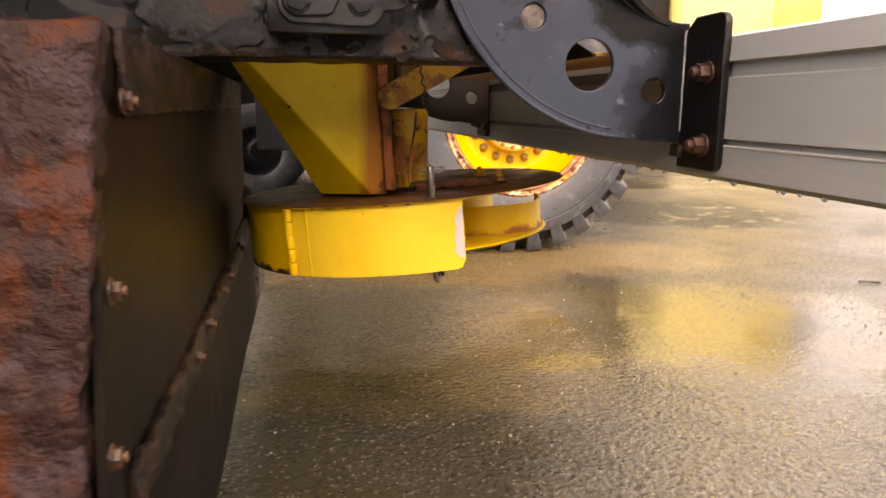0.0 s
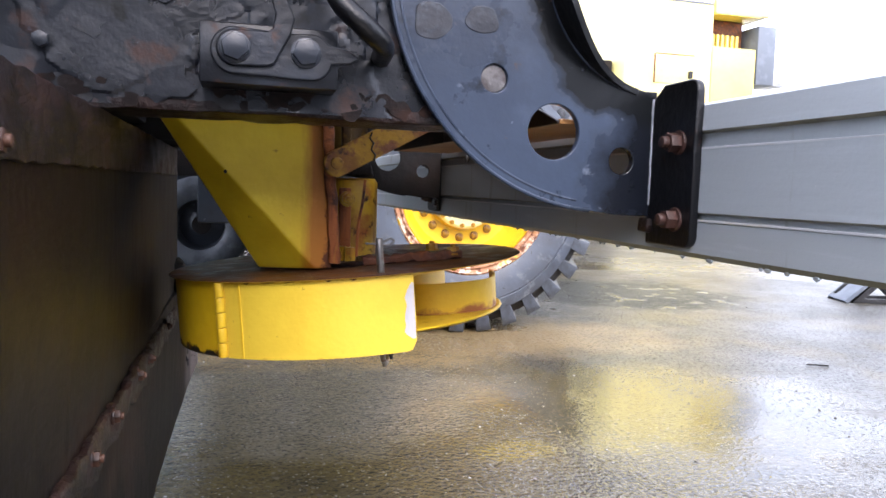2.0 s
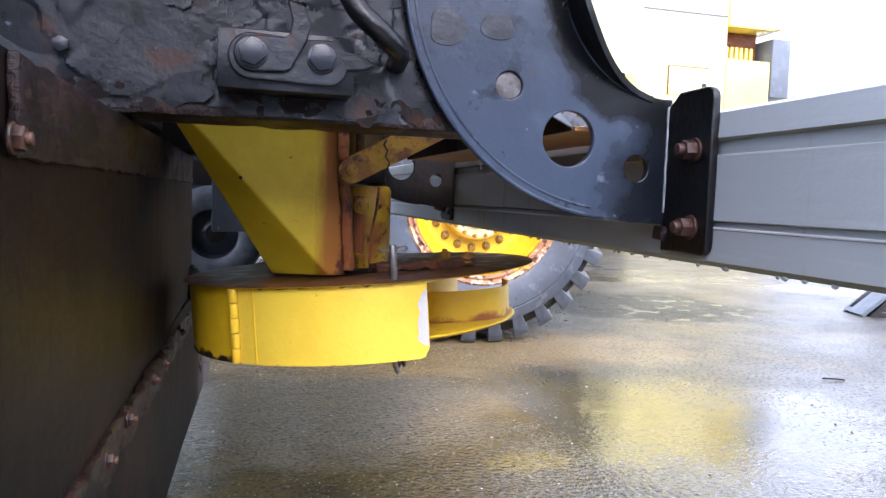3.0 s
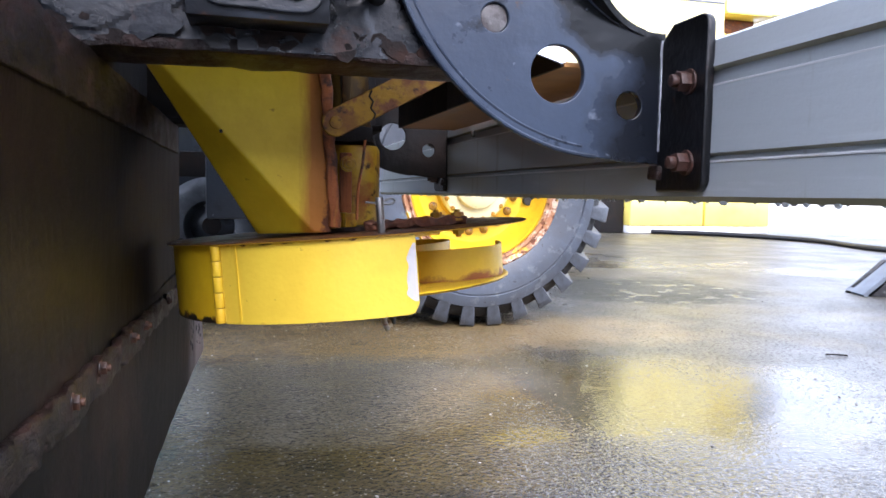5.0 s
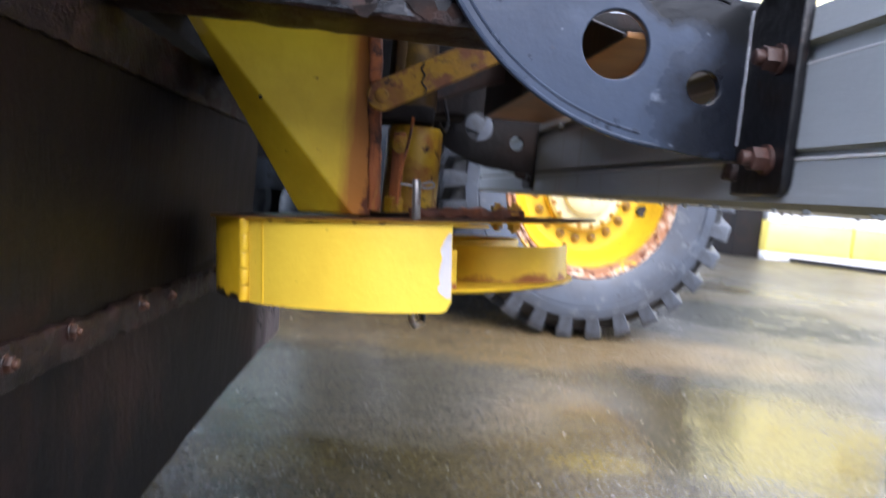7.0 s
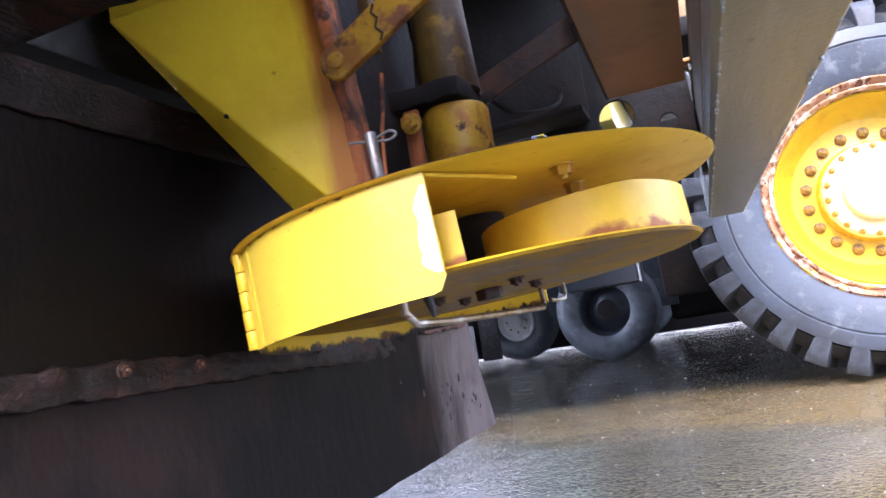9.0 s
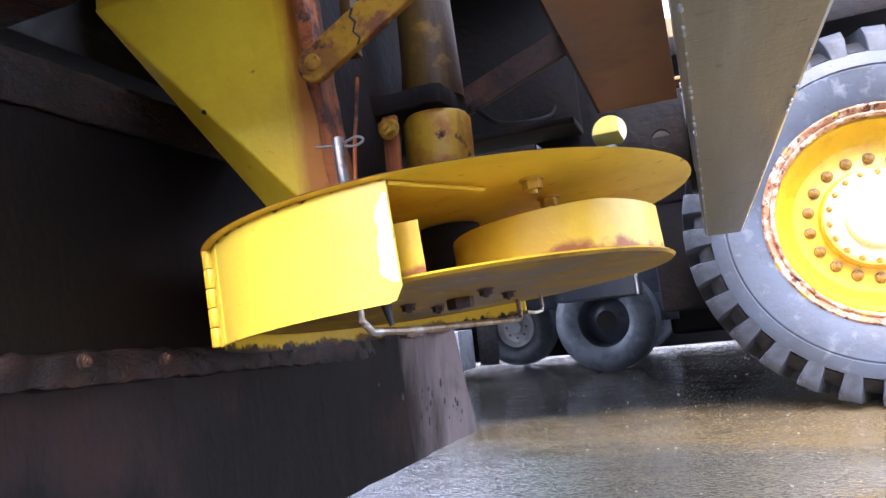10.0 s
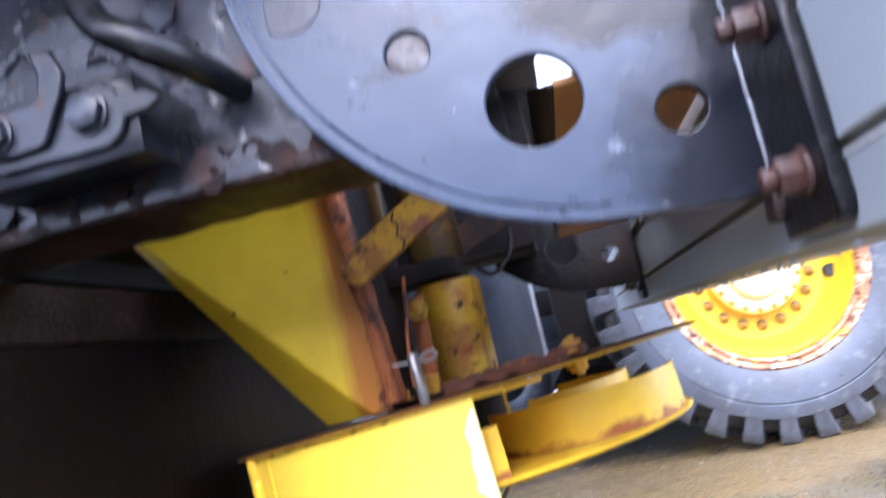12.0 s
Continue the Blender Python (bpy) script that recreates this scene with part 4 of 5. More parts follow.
leg = cut_fine(box(-0.1338, -0.0825, 0.452, 0.476, 0.392, 0.652, 0.004), 0.007)
for v in leg.verts:
    v.co.y -= 0.22 * (0.652 - v.co.z)
    v.co.x -= 0.05 * (0.652 - v.co.z)
part("leg", jitter(jitter(leg, 0.004, 40), 0.0025, 110), edge_rust, guard, "thick scaling rusty leg")
part("backing_sheet", sheet(0.458, 1.60, 0.385, 0.650, -0.0935, 0.006, 0.002, 0.06), rubber, guard)
part("sheet", sheet(0.462, 1.615, 0.372, 0.652, -0.086, 0.005, 0.003, 0.06), rubber, guard, "dark brown rubber splash sheet")
part("lower_sheet", sheet(0.43, 1.898, 0.150, 0.392, -0.0925, 0.008, 0.006, 0.03, 0.024, flare=0.085), flap_rubber, guard, "long lower rubber flap with worn edge")
part("top_strip", jitter(cut_fine(box(-0.0865, -0.081, 0.50, 1.56, 0.604, 0.652, 0.0015), 0.02), 0.0022, 60), crust_rust, guard, "rusted clamping strip")
seam = cut_fine(box(-0.087, -0.0785, 0.455, 1.64, 0.360, 0.390, 0.003), 0.016)
for v in seam.verts:
    v.co.z -= 0.034 * (v.co.y - 0.95)
part("seam_strip", jitter(seam, 0.005, 48, 3.0), crust_rust, guard, "crusted rusty angle strip")
tail = cut_fine(box(-0.080, -0.060, 1.642, 1.872, 0.366, 0.394, 0.003), 0.012)
part("strip_end", jitter(tail, 0.006, 48, 5.0), strip_rust, guard, "flaking brown rusty end of the angle strip")
clot = bmesh.new()
bmesh.ops.create_icosphere(clot, subdivisions=3, radius=0.03)
bmesh.ops.scale(clot, vec=(0.5, 1.1, 1.6), verts=clot.verts)
bmesh.ops.translate(clot, vec=(-0.085, 1.57, 0.40), verts=clot.verts)
part("mud_clot", jitter(clot, 0.02, 40), underbody, guard, "clot of black mud")
for y, z in ((0.492, 0.612), (0.451, 0.512), (0.424, 0.429), (1.066, 0.376), (0.70, 0.387), (0.80, 0.388), (0.966, 0.381), (1.30, 0.371)):
    x = -0.081 if z > 0.6 else (-0.0785 if y > 0.6 else -0.086)
    put("nut", flat_nut, link_rust, guard, facing((x, y, z), (1, 0, 0), 20))

spots = bmesh.new()
rng = random.Random(3)
for k in range(34):
    u = rng.random()
    yy, zz, rr = 1.52 + 0.36 * u + rng.uniform(-0.05, 0.05), 0.335 - 0.13 * u + rng.uniform(-0.035, 0.035), rng.uniform(0.002, 0.0065)
    d = bmesh.new()
    bmesh.ops.create_icosphere(d, subdivisions=1, radius=rr)
    bmesh.ops.scale(d, vec=(0.35, 1, rng.uniform(0.9, 1.9)), verts=d.verts)
    bmesh.ops.translate(d, vec=(-0.0925 + 0.024 * ((yy - 0.43) / 1.525) ** 2 + 0.001, yy, zz), verts=d.verts)
    joined(spots, d)
tagged(part("mud_spatter", spots, tread_black, guard), "black mud spatter on the flap", kind="stuff")

# ---- spreader: cover disc, shroud, spinner ----
TILT_N = Vector((-0.0777, 0.0285, 1)).normalized()
EX = Vector((1, 0, 0.0777)).normalized()
EY = TILT_N.cross(EX)
DISC = Matrix.Translation((0.188, 1.208, 0.4844)) @ Matrix((EX, EY, TILT_N)).transposed().to_4x4()
spreader = root("spreader", (0.188, 1.208, 0.39), "yellow salt spreader unit with rusty cover disc, curved shroud and spinner", "salt spreader")


def on_disc(x, y, h):
    """A point of the world from the disc's plan and the height above the disc."""
    return DISC @ Vector((x, y, h))


cover = lathe([(0.0, -0.0015), (0.2525, -0.0015), (0.2555, 0.0), (0.2525, 0.0015), (0.0, 0.0015)], 96)
cover_ob = part("cover_disc", cover, [yellow_paint, disc_rust], spreader, "round cover disc, rusty brown on top", DISC)
for p in cover_ob.data.polygons:
    if p.normal.z > 0.7:
        p.material_index = 1

# shroud: hinged door in front, fixed wall round the left and back
R = 0.247


def curved_wall(a0, a1, low, high, r, thick, corner=0.0, steps=40):
    bm = bmesh.new()
    cols = []
    for k in range(steps + 1):
        a = radians(a0 + (a1 - a0) * k / steps)
        reach = (a1 - a0) * (1 - k / steps) * math.pi / 180 * r
        lo = low + (corner - math.sqrt(max(0.0, corner ** 2 - (corner - abs(reach)) ** 2)) if corner and abs(reach) < corner else 0)
        cols.append([bm.verts.new((q * math.cos(a), q * math.sin(a), h)) for q, h in ((r, lo), (r, (lo + high) / 2), (r, high), (r - thick, high), (r - thick, lo))])
    for p, q in zip(cols, cols[1:]):
        for i in range(5):
            j = (i + 1) % 5
            bm.faces.new((p[i], q[i], q[j], p[j]))
    bm.faces.new(cols[0])
    bm.faces.new(cols[-1])
    return bm


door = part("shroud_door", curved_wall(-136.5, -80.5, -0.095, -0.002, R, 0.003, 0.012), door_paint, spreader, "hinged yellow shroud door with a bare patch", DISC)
fold = curved_wall(-131.2, -130.6, -0.094, -0.003, R + 0.0012, 0.003, 0, 2)
part("fold", fold, yellow_paint, door, m=DISC)
part("shroud_wall", curved_wall(-139.5, -272, -0.095, -0.002, R, 0.003), shroud_paint, spreader, "fixed yellow shroud wall, grimy inside", DISC)
a = radians(-138)
hx, hy = (R + 0.002) * math.cos(a), (R + 0.002) * math.sin(a)
for k in range(5):
    z0 = -0.094 + k * 0.0186
    part("hinge_knuckle", rod((hx, hy, z0), (hx, hy, z0 + 0.0178), 0.0062, sides=16, bevel=0.0008), yellow_paint, door, m=DISC)


def patch(a0, a1, low, high, r):
    """The bare area at the door's edge, with an uneven outline."""
    bm = bmesh.new()
    left, right = [], []
    for k in range(25):
        v = k / 24
        h = low + (high - low) * v
        w = 0.92 - 0.42 * v + 0.22 * noise.noise((v * 6, 1, 4))
        w *= min(1.0, 4.5 * v + 0.3, 5 * (1 - v) + 0.35)
        for side, t in ((left, a1 - (a1 - a0) * w), (right, a1)):
            side.append(bm.verts.new((r * math.cos(radians(t)), r * math.sin(radians(t)), h)))
    for k in range(24):
        bm.faces.new((left[k], right[k], right[k + 1], left[k + 1]))
    return bm


part("bare_patch", patch(-84.6, -80.7, -0.080, -0.012, R + 0.0008), bare_patch, door, "bare grey patch where the paint came off", DISC)
edge = [on_disc((R - 0.004) * math.cos(radians(-80.5)) + dx, (R - 0.004) * math.sin(radians(-80.5)) + dy, -0.004 - dz) for dx, dy, dz in ((0, 0, 0), (0.03, 0.05, 0.002), (0.05, 0.085, 0.003))]
part("latch_wire", tube(edge, 0.002, 8), yellow_paint, door)

# spinner: lower disc with curved vanes, hub
spin_h = -0.076
sp = lathe([(0.0, spin_h - 0.0025), (0.222, spin_h - 0.0025), (0.2248, spin_h), (0.222, spin_h + 0.002), (0.0, spin_h + 0.002)], 80)
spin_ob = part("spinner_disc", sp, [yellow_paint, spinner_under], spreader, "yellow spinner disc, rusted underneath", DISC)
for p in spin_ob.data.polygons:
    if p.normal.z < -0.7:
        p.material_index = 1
for k in range(5):
    bm = bmesh.new()
    line = []
    for j in range(19):
        u = j / 18
        rad = 0.06 + 0.156 * min(1.0, u * 1.55) ** 0.8
        ang = radians(k * 72 + 3 + 64 * u ** 1.5)
        line.append((rad, ang))
    cols = []
    for rad, ang in line:
        cols.append([bm.verts.new(((rad + d) * math.cos(ang), (rad + d) * math.sin(ang), h)) for d, h in ((0.0015, spin_h), (0.0015, -0.031), (-0.0015, -0.031), (-0.0015, spin_h))])
    for p, q in zip(cols, cols[1:]):
        for i in range(4):
            bm.faces.new((p[i], q[i], q[(i + 1) % 4], p[(i + 1) % 4]))
    bm.faces.new(cols[0])
    bm.faces.new(cols[-1])
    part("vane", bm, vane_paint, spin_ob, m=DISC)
part("hub_collar", rod((0, 0, spin_h), (0, 0, spin_h + 0.030), 0.029, sides=28, bevel=0.002), worn_yellow, spin_ob, "yellow hub collar", DISC)
part("hub", rod((0, 0, spin_h + 0.028), (0, 0, -0.002), 0.035, sides=28, bevel=0.003), underbody, spin_ob, "greasy black hub", DISC)
part("hub_nut", rod((0, 0, spin_h - 0.014), (0, 0, spin_h), 0.015, sides=6, bevel=0.002), link_rust, spin_ob, m=DISC)
for k in range(4):
    ang = radians(45 + 90 * k)
    put("bolt", grimy_bolt, link_rust, spin_ob, DISC @ facing((0.06 * math.cos(ang), 0.06 * math.sin(ang), spin_h - 0.0025), (0, 0, -1)))

# stay rod under the shroud
rodpts = [on_disc(*p) for p in ((0.0, -0.236, -0.088), (-0.001, -0.235, -0.102), (0.003, -0.226, -0.1115), (0.014, -0.19, -0.113), (0.018, 0.10, -0.106),
                               (0.018, 0.163, -0.104), (0.018, 0.170, -0.100), (0.018, 0.172, -0.094), (0.018, 0.172, -0.078))]
part("stay_rod", tube(rodpts, 0.0033, 10), dull_rod, spreader, "bent steel stay rod")
loop = [on_disc(*p) for p in ((0.046, 0.180, -0.078), (0.046, 0.180, -0.092), (0.045, 0.176, -0.098), (0.040, 0.160, -0.100), (0.034, 0.140, -0.098))]
part("wire_loop", tube(loop, 0.0024, 8), dull_rod, spreader, "short bent wire loop")
tip = rod(on_disc(0.012, -0.215, -0.090), on_disc(0.014, -0.213, -0.109), 0.0045, sides=10, r2=0.002)
part("rubber_tip", tip, tread_black, spreader)

# fittings on the cover
fl = plate([(-0.06, -0.13), (0.13, -0.13), (0.14, -0.12), (0.14, -0.02), (0.05, 0.05), (-0.04, 0.05), (-0.06, 0.03)], [], 0.006, 0.001)
fl_ob = put("motor_plate", fl, crust_rust, spreader, DISC @ Matrix.Translation((0, 0, 0.0045)), "flaking rusty mounting plate")
crust = cut_fine(box(0.0, 0.135, -0.135, -0.118, 0.0015, 0.013, 0.002), 0.008)
part("rust_crust", jitter(crust, 0.005, 70), rust, fl_ob, "dark orange rust crust", DISC)
for x, y in ((0.126, -0.127), (-0.045, -0.115), (0.12, -0.035)):
    put("bolt", small_bolt, worn_yellow, fl_ob, DISC @ facing((x, y, 0.0075), (0, 0, 1), 15))
    put("bolt", small_bolt, worn_yellow, cover_ob, DISC @ facing((x, y, -0.0015), (0, 0, -1), 15))
part("locking_pin", rod(on_disc(0.003, -0.236, -0.002), on_disc(0.003, -0.236, 0.043), 0.0046, sides=14, bevel=0.001), steel, spreader, "grey locking pin")
p = on_disc(0.003, -0.236, 0.036)
part("cotter", tube(smooth_path([p + Vector((-0.017, -0.006, 0.001)), p, p + Vector((0.013, 0.004, -0.001)), p + Vector((0.019, 0.006, 0.003)), p + Vector((0.014, 0.004, 0.006)), p + Vector((0.004, 0.001, 0.002))]), 0.0012, 8), steel, spreader, "wire cotter")

motor = root("hydraulic_motor", (0.190, 1.205, 0.49), "worn yellow hydraulic motor standing on the spreader cover", "motor")
part("housing", lathe([(0.0, 0.002), (0.037, 0.002), (0.037, 0.112), (0.033, 0.118), (0.0, 0.118)], 36), worn_yellow, motor, m=Matrix.Translation((0.190, 1.205, 0.488)))
part("clamp", jitter(cut_fine(box(0.124, 0.212, 1.165, 1.255, 0.609, 0.632, 0.003), 0.02), 0.003, 50), underbody, motor, "greasy black clamp plate")
part("pipe_stub", rod((0.183, 1.225, 0.629), (0.175, 1.235, 0.94), 0.034, sides=28, r2=0.027), shaded_yellow, motor, "upper yellow housing, its shade put into the colour")
for x, y in ((0.163, 1.115), (0.172, 1.10)):
    part("fitting", rod((x, y, 0.492), (x, y, 0.512), 0.008, sides=6, bevel=0.001), worn_yellow, motor)
part("side_plate", box(0.160, 0.176, 1.122, 1.130, 0.490, 0.592, 0.002), orange_rust, motor, "narrow yellow side plate")
put("bolt", small_bolt, worn_yellow, motor, facing((0.170, 1.118, 0.577), (0, -1, 0)))

# ---- delivery chute ----
chute = root("delivery_chute", (0.10, 1.15, 0.49), "yellow sheet metal chute with a rusty edge, tapering downwards", "chute")
corners = [(-0.106, 1.027, 0.737), (0.122, 1.033, 0.737), (0.142, 1.054, 0.489), (0.121, 1.054, 0.488), (0.053, 1.117, 0.483), (-0.106, 1.30, 0.737), (0.122, 1.30, 0.737), (0.142, 1.19, 0.490), (0.053, 1.19, 0.483)]
bm = bmesh.new()
for c in corners:
    bm.verts.new(c)
bmesh.ops.convex_hull(bm, input=bm.verts)
bmesh.ops.dissolve_limit(bm, angle_limit=radians(4), verts=bm.verts, edges=bm.edges)
bmesh.ops.bevel(bm, geom=bm.edges[:], offset=0.0022, segments=2, affect="EDGES", profile=0.5)
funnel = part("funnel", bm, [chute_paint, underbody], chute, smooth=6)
neck = part("neck", box(-0.104, 0.120, 1.0285, 1.30, 0.736, 0.94, 0.002), [chute_paint, underbody], chute, "upper chute neck, its rear side coloured black for shade")
# rear faces turn near-black: their shade is put into the colour
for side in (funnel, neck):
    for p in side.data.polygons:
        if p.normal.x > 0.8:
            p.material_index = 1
strip = cut_fine(box(0.139, 0.153, 1.045, 1.074, 0.494, 0.79, 0.0015), 0.012)
for v in strip.verts:
    v.co.x -= 0.080 * (v.co.z - 0.49)
    v.co.y -= 0.075 * (v.co.z - 0.49)
part("edge_strip", jitter(strip, 0.0028, 60), orange_rust, chute, "flaking orange rusty edge strip")
part("inner_strip", jitter(cut_fine(box(0.155, 0.166, 1.064, 1.080, 0.64, 0.93, 0.001), 0.02), 0.0015, 60), shaded_yellow, chute)
dot = rod((0.011, 1.0450, 0.608), (0.011, 1.0395, 0.608), 0.0022, sides=12)
part("plug", dot, tread_black, chute, "small black plug")


def flat_link(a, b, width, thick, y, material, label):
    """A flat bar with rounded ends between two pins in the plane y."""
    a, b = Vector((a[0], a[1])), Vector((b[0], b[1]))
    ang = math.degrees(math.atan2(b.y - a.y, b.x - a.x))
    loop = arc(a.x, a.y, width / 2, ang + 90, ang + 270, 14) + arc(b.x, b.y, width / 2, ang - 90, ang + 90, 14)
    ob = root("stay_link", (a.x, y, a.y), label, "link", "stay links")
    put("bar", plate(loop, [], thick, 0.0015), material, ob, Matrix.Translation((0, y, 0)) @ pose(0, 0, 0, 90))
    part("pin", rod((a.x, y + 0.016, a.y), (a.x, y - thick / 2 - 0.004, a.y), width * 0.23, sides=18, bevel=0.001), material, ob)
    return ob


link = flat_link((0.143, 0.622), (0.268, 0.690), 0.033, 0.009, 1.030, link_yellow, "flat yellow stay link, cracked paint over rust")
flat_link((0.180, 0.6655), (0.40, 0.749), 0.035, 0.009, 1.36, link_rust, "flat rusty brown stay link")
crack = [(0.186, 0.662), (0.183, 0.655), (0.188, 0.649), (0.185, 0.641), (0.191, 0.634), (0.188, 0.628)]
part("crack", tube([(x, 1.0252, z) for x, z in crack], 0.0011, 6), tread_black, link, "black crack in the paint")
wire = smooth_path([(0.180, 1.035, 0.603), (0.177, 1.034, 0.575), (0.172, 1.034, 0.545), (0.170, 1.032, 0.506)])
tagged(part("wire", tube(wire, 0.0018, 8), orange_rust), "thin rusty wire standing by the chute", "wire")
cable = smooth_path([(0.222, 1.25, 0.620), (0.236, 1.30, 0.612), (0.250, 1.42, 0.640), (0.252, 1.55, 0.68), (0.250, 1.612, 0.71)])
tagged(part("cable", tube(cable, 0.003, 8), underbody), "thin black cable slung under the chassis", "cable")

# ---- yellow wheeled machine standing beside the gritter ----
tank_grey = surface("tank_grey", (0.030, 0.037, 0.047), 0.28, layers=[((0.060, 0.072, 0.090), 5, 0.48, 0.66, DOWN, 0.3), ((0.02, 0.022, 0.027), 12, 0.55, 0.66, ONE, 0.4), ((0.55, 0.58, 0.62), 40, 0.70, 0.75, ONE, 0.4)], bumps=[("noise", 12, 0.003, ONE)])
loader = root("wheel_loader", (0.95, 3.2, 0.0), "yellow wheeled machine with dusty lugged tyre and rusty rim", "machine")
WX, WY, WZ, TR = 0.952, 3.12, 0.575, 0.575
WHEEL = Matrix.Translation((WX, WY, WZ)) @ pose(0, 0, 0, 90)
prof = [(0.330, -0.165), (0.318, -0.150), (0.318, 0.165), (0.333, 0.178), (0.352, 0.186), (0.40, 0.196), (0.44, 0.198), (0.446, 0.194), (0.450, 0.198), (0.474, 0.195), (0.492, 0.188), (0.494, 0.174), (0.526, 0.150), (0.533, 0.10),
        (0.536, 0.0), (0.533, -0.12), (0.51, -0.17), (0.44, -0.20), (0.36, -0.19), (0.330, -0.165)]
tyre = part("tyre", lathe(prof, 96), tyre_rubber, loader, "dusty grey tyre with deep black lugs", WHEEL)
bm = bmesh.new()
bars = [((0.486, 0.1895), (0.545, 0.186), (0.574, 0.172), (0.577, 0.02), (0.530, 0.02), (0.490, 0.165))]
for loop in bars:
    rings = []
    for s in (-1, 1):
        ring_v = []
        for r, h in loop:
            half = 0.024 + (r - 0.486) * 0.10
            skew = (0.186 - h) * 0.35
            ang = (s * half + skew) / r
            ring_v.append(bm.verts.new((r * math.cos(ang), r * math.sin(ang), h)))
        rings.append(ring_v)
    p, q = rings
    for i in range(len(p)):
        bm.faces.new((p[i], p[(i + 1) % len(p)], q[(i + 1) % len(p)], q[i]))
    bm.faces.new(p)
    bm.faces.new(q)
bmesh.ops.bevel(bm, geom=bm.edges[:], offset=0.003, segments=1, affect="EDGES")
lug = meshed("lug", bm)
LUGS = 30
for k in range(LUGS):
    put("lug", lug, lug_rubber, tyre, WHEEL @ pose(0, 0, 0, 0, 0, 360 * k / LUGS))
    put("lug", lug, lug_rubber, tyre, WHEEL @ pose(0, 0, 0, 180, 0, 360 * (k + 0.5) / LUGS))
part("groove_floor", lathe([(0.534, -0.15), (0.5385, -0.14), (0.5385, 0.14), (0.529, 0.156), (0.497, 0.180), (0.494, 0.176), (0.53, -0.15), (0.534, -0.15)], 72), tread_black, tyre, "black floor between the lugs", WHEEL)
rim = part("rim", lathe([(0.30, 0.06), (0.304, 0.150), (0.309, 0.164), (0.321, 0.176), (0.330, 0.186), (0.336, 0.180), (0.334, 0.168), (0.322, 0.155), (0.318, -0.10), (0.30, -0.10), (0.30, 0.06)], 80), rim_rust, loader, "chipped rusty rim flange", WHEEL)
dish = part("wheel_dish", lathe([(0.0, -0.03), (0.300, -0.03), (0.303, 0.12), (0.300, 0.145), (0.290, 0.150), (0.283, 0.118), (0.262, 0.060), (0.235, 0.036), (0.165, 0.028), (0.160, 0.030), (0.154, 0.055), (0.0, 0.055), (0.0, -0.03)], 80), rim_yellow, loader, "bright yellow wheel dish", WHEEL)
part("lock_ring", lathe([(0.305, 0.160), (0.312, 0.172), (0.306, 0.176), (0.298, 0.168), (0.296, 0.150), (0.305, 0.160)], 80), rim_rust, rim, m=WHEEL)
hub = part("hub", lathe([(0.0, 0.05), (0.150, 0.05), (0.150, 0.080), (0.140, 0.092), (0.098, 0.100), (0.092, 0.125), (0.065, 0.142), (0.0, 0.146)], 56), hub_overexposed, loader, "yellow hub, coloured pale for its overexposure", WHEEL)
wheel_nut = bolt_mesh("wheel_nut", 0.026, 0.016, 0.007, 0.008, 0.003)
wheel_nut.materials.append(nut_paint)
for k in range(18):
    ang = radians(20 * k + 7)
    put("wheel_nut", wheel_nut, nut_paint, dish, WHEEL @ Matrix.Translation((0.190 * math.cos(ang), 0.190 * math.sin(ang), 0.031)))
for k in range(18):
    ang = radians(20 * k + 3)
    put("hub_bolt", small_bolt, worn_yellow, hub, WHEEL @ Matrix.Translation((0.136 * math.cos(ang), 0.136 * math.sin(ang), 0.091)))
for k in range(1):
    ang = radians(-13)
    part("dish_hole", rod((0.252 * math.cos(ang), 0.252 * math.sin(ang), 0.03), (0.252 * math.cos(ang), 0.252 * math.sin(ang), 0.062), 0.022, sides=20), tread_black, dish, m=WHEEL)
# unseen block, added so the near ground mirrors something dark
part("engine_cover", box(0.195, 0.58, 3.40, 4.9, 1.27, 1.50, 0.03), dull_yellow, loader, "unseen dull yellow block added to darken the ground reflection")
part("cross_beam", box(-0.355, -0.132, 3.27, 3.37, 0.985, 1.42, 0.008), underbody, loader, "dark cross beam beside the body")
# unseen slab, added only to shade the ground between the vehicles
part("platform", box(-1.25, -0.134, 3.30, 4.95, 1.424, 1.52, 0.012), underbody, loader, "unseen dark slab added to shade the ground")
part("axle_case", rod((WX, 3.1, WZ), (WX, 5.0, WZ), 0.13, sides=24), underbody, loader)
part("frame_rail", box(-0.13, 0.60, 3.552, 3.66, 0.78, 1.06, 0.01), underbody, loader, "dark frame rail")
part("body", box(-0.13, 0.19, 3.345, 5.0, 1.062, 1.75, 0.02), machine_yellow, loader, "yellow body side")
part("belly", box(0.24, 1.72, 3.56, 4.7, 0.34, 0.80, 0.02), underbody, loader, "dark low belly")
part("mudguard", box(0.30, 1.20, 2.96, 3.34, 1.19, 1.26, 0.012), underbody, loader, "dark mudguard over the tyre")
part("tank", box(-0.13, 0.178, 3.26, 3.55, 0.42, 1.0, 0.012), tank_grey, loader, "grey tank below the frame")
part("tank_edge", box(0.179, 0.187, 3.25, 3.30, 0.42, 0.80, 0.003), pale_metal, loader, "pale narrow strip at the tank's edge")
for k in range(3):
    part("tank_slat", box(-0.128 + 0.05 * k, -0.108 + 0.05 * k, 3.262, 3.30, 1.001, 1.07 - 0.02 * k, 0.003), machine_grey, loader, "grey lattice bar on the tank")
for src in (tyre, dish):
    o = put("tyre" if src is tyre else "wheel_dish", src.data, None, loader, Matrix.Translation((WX, 4.9, WZ)) @ pose(0, 0, 0, -90))

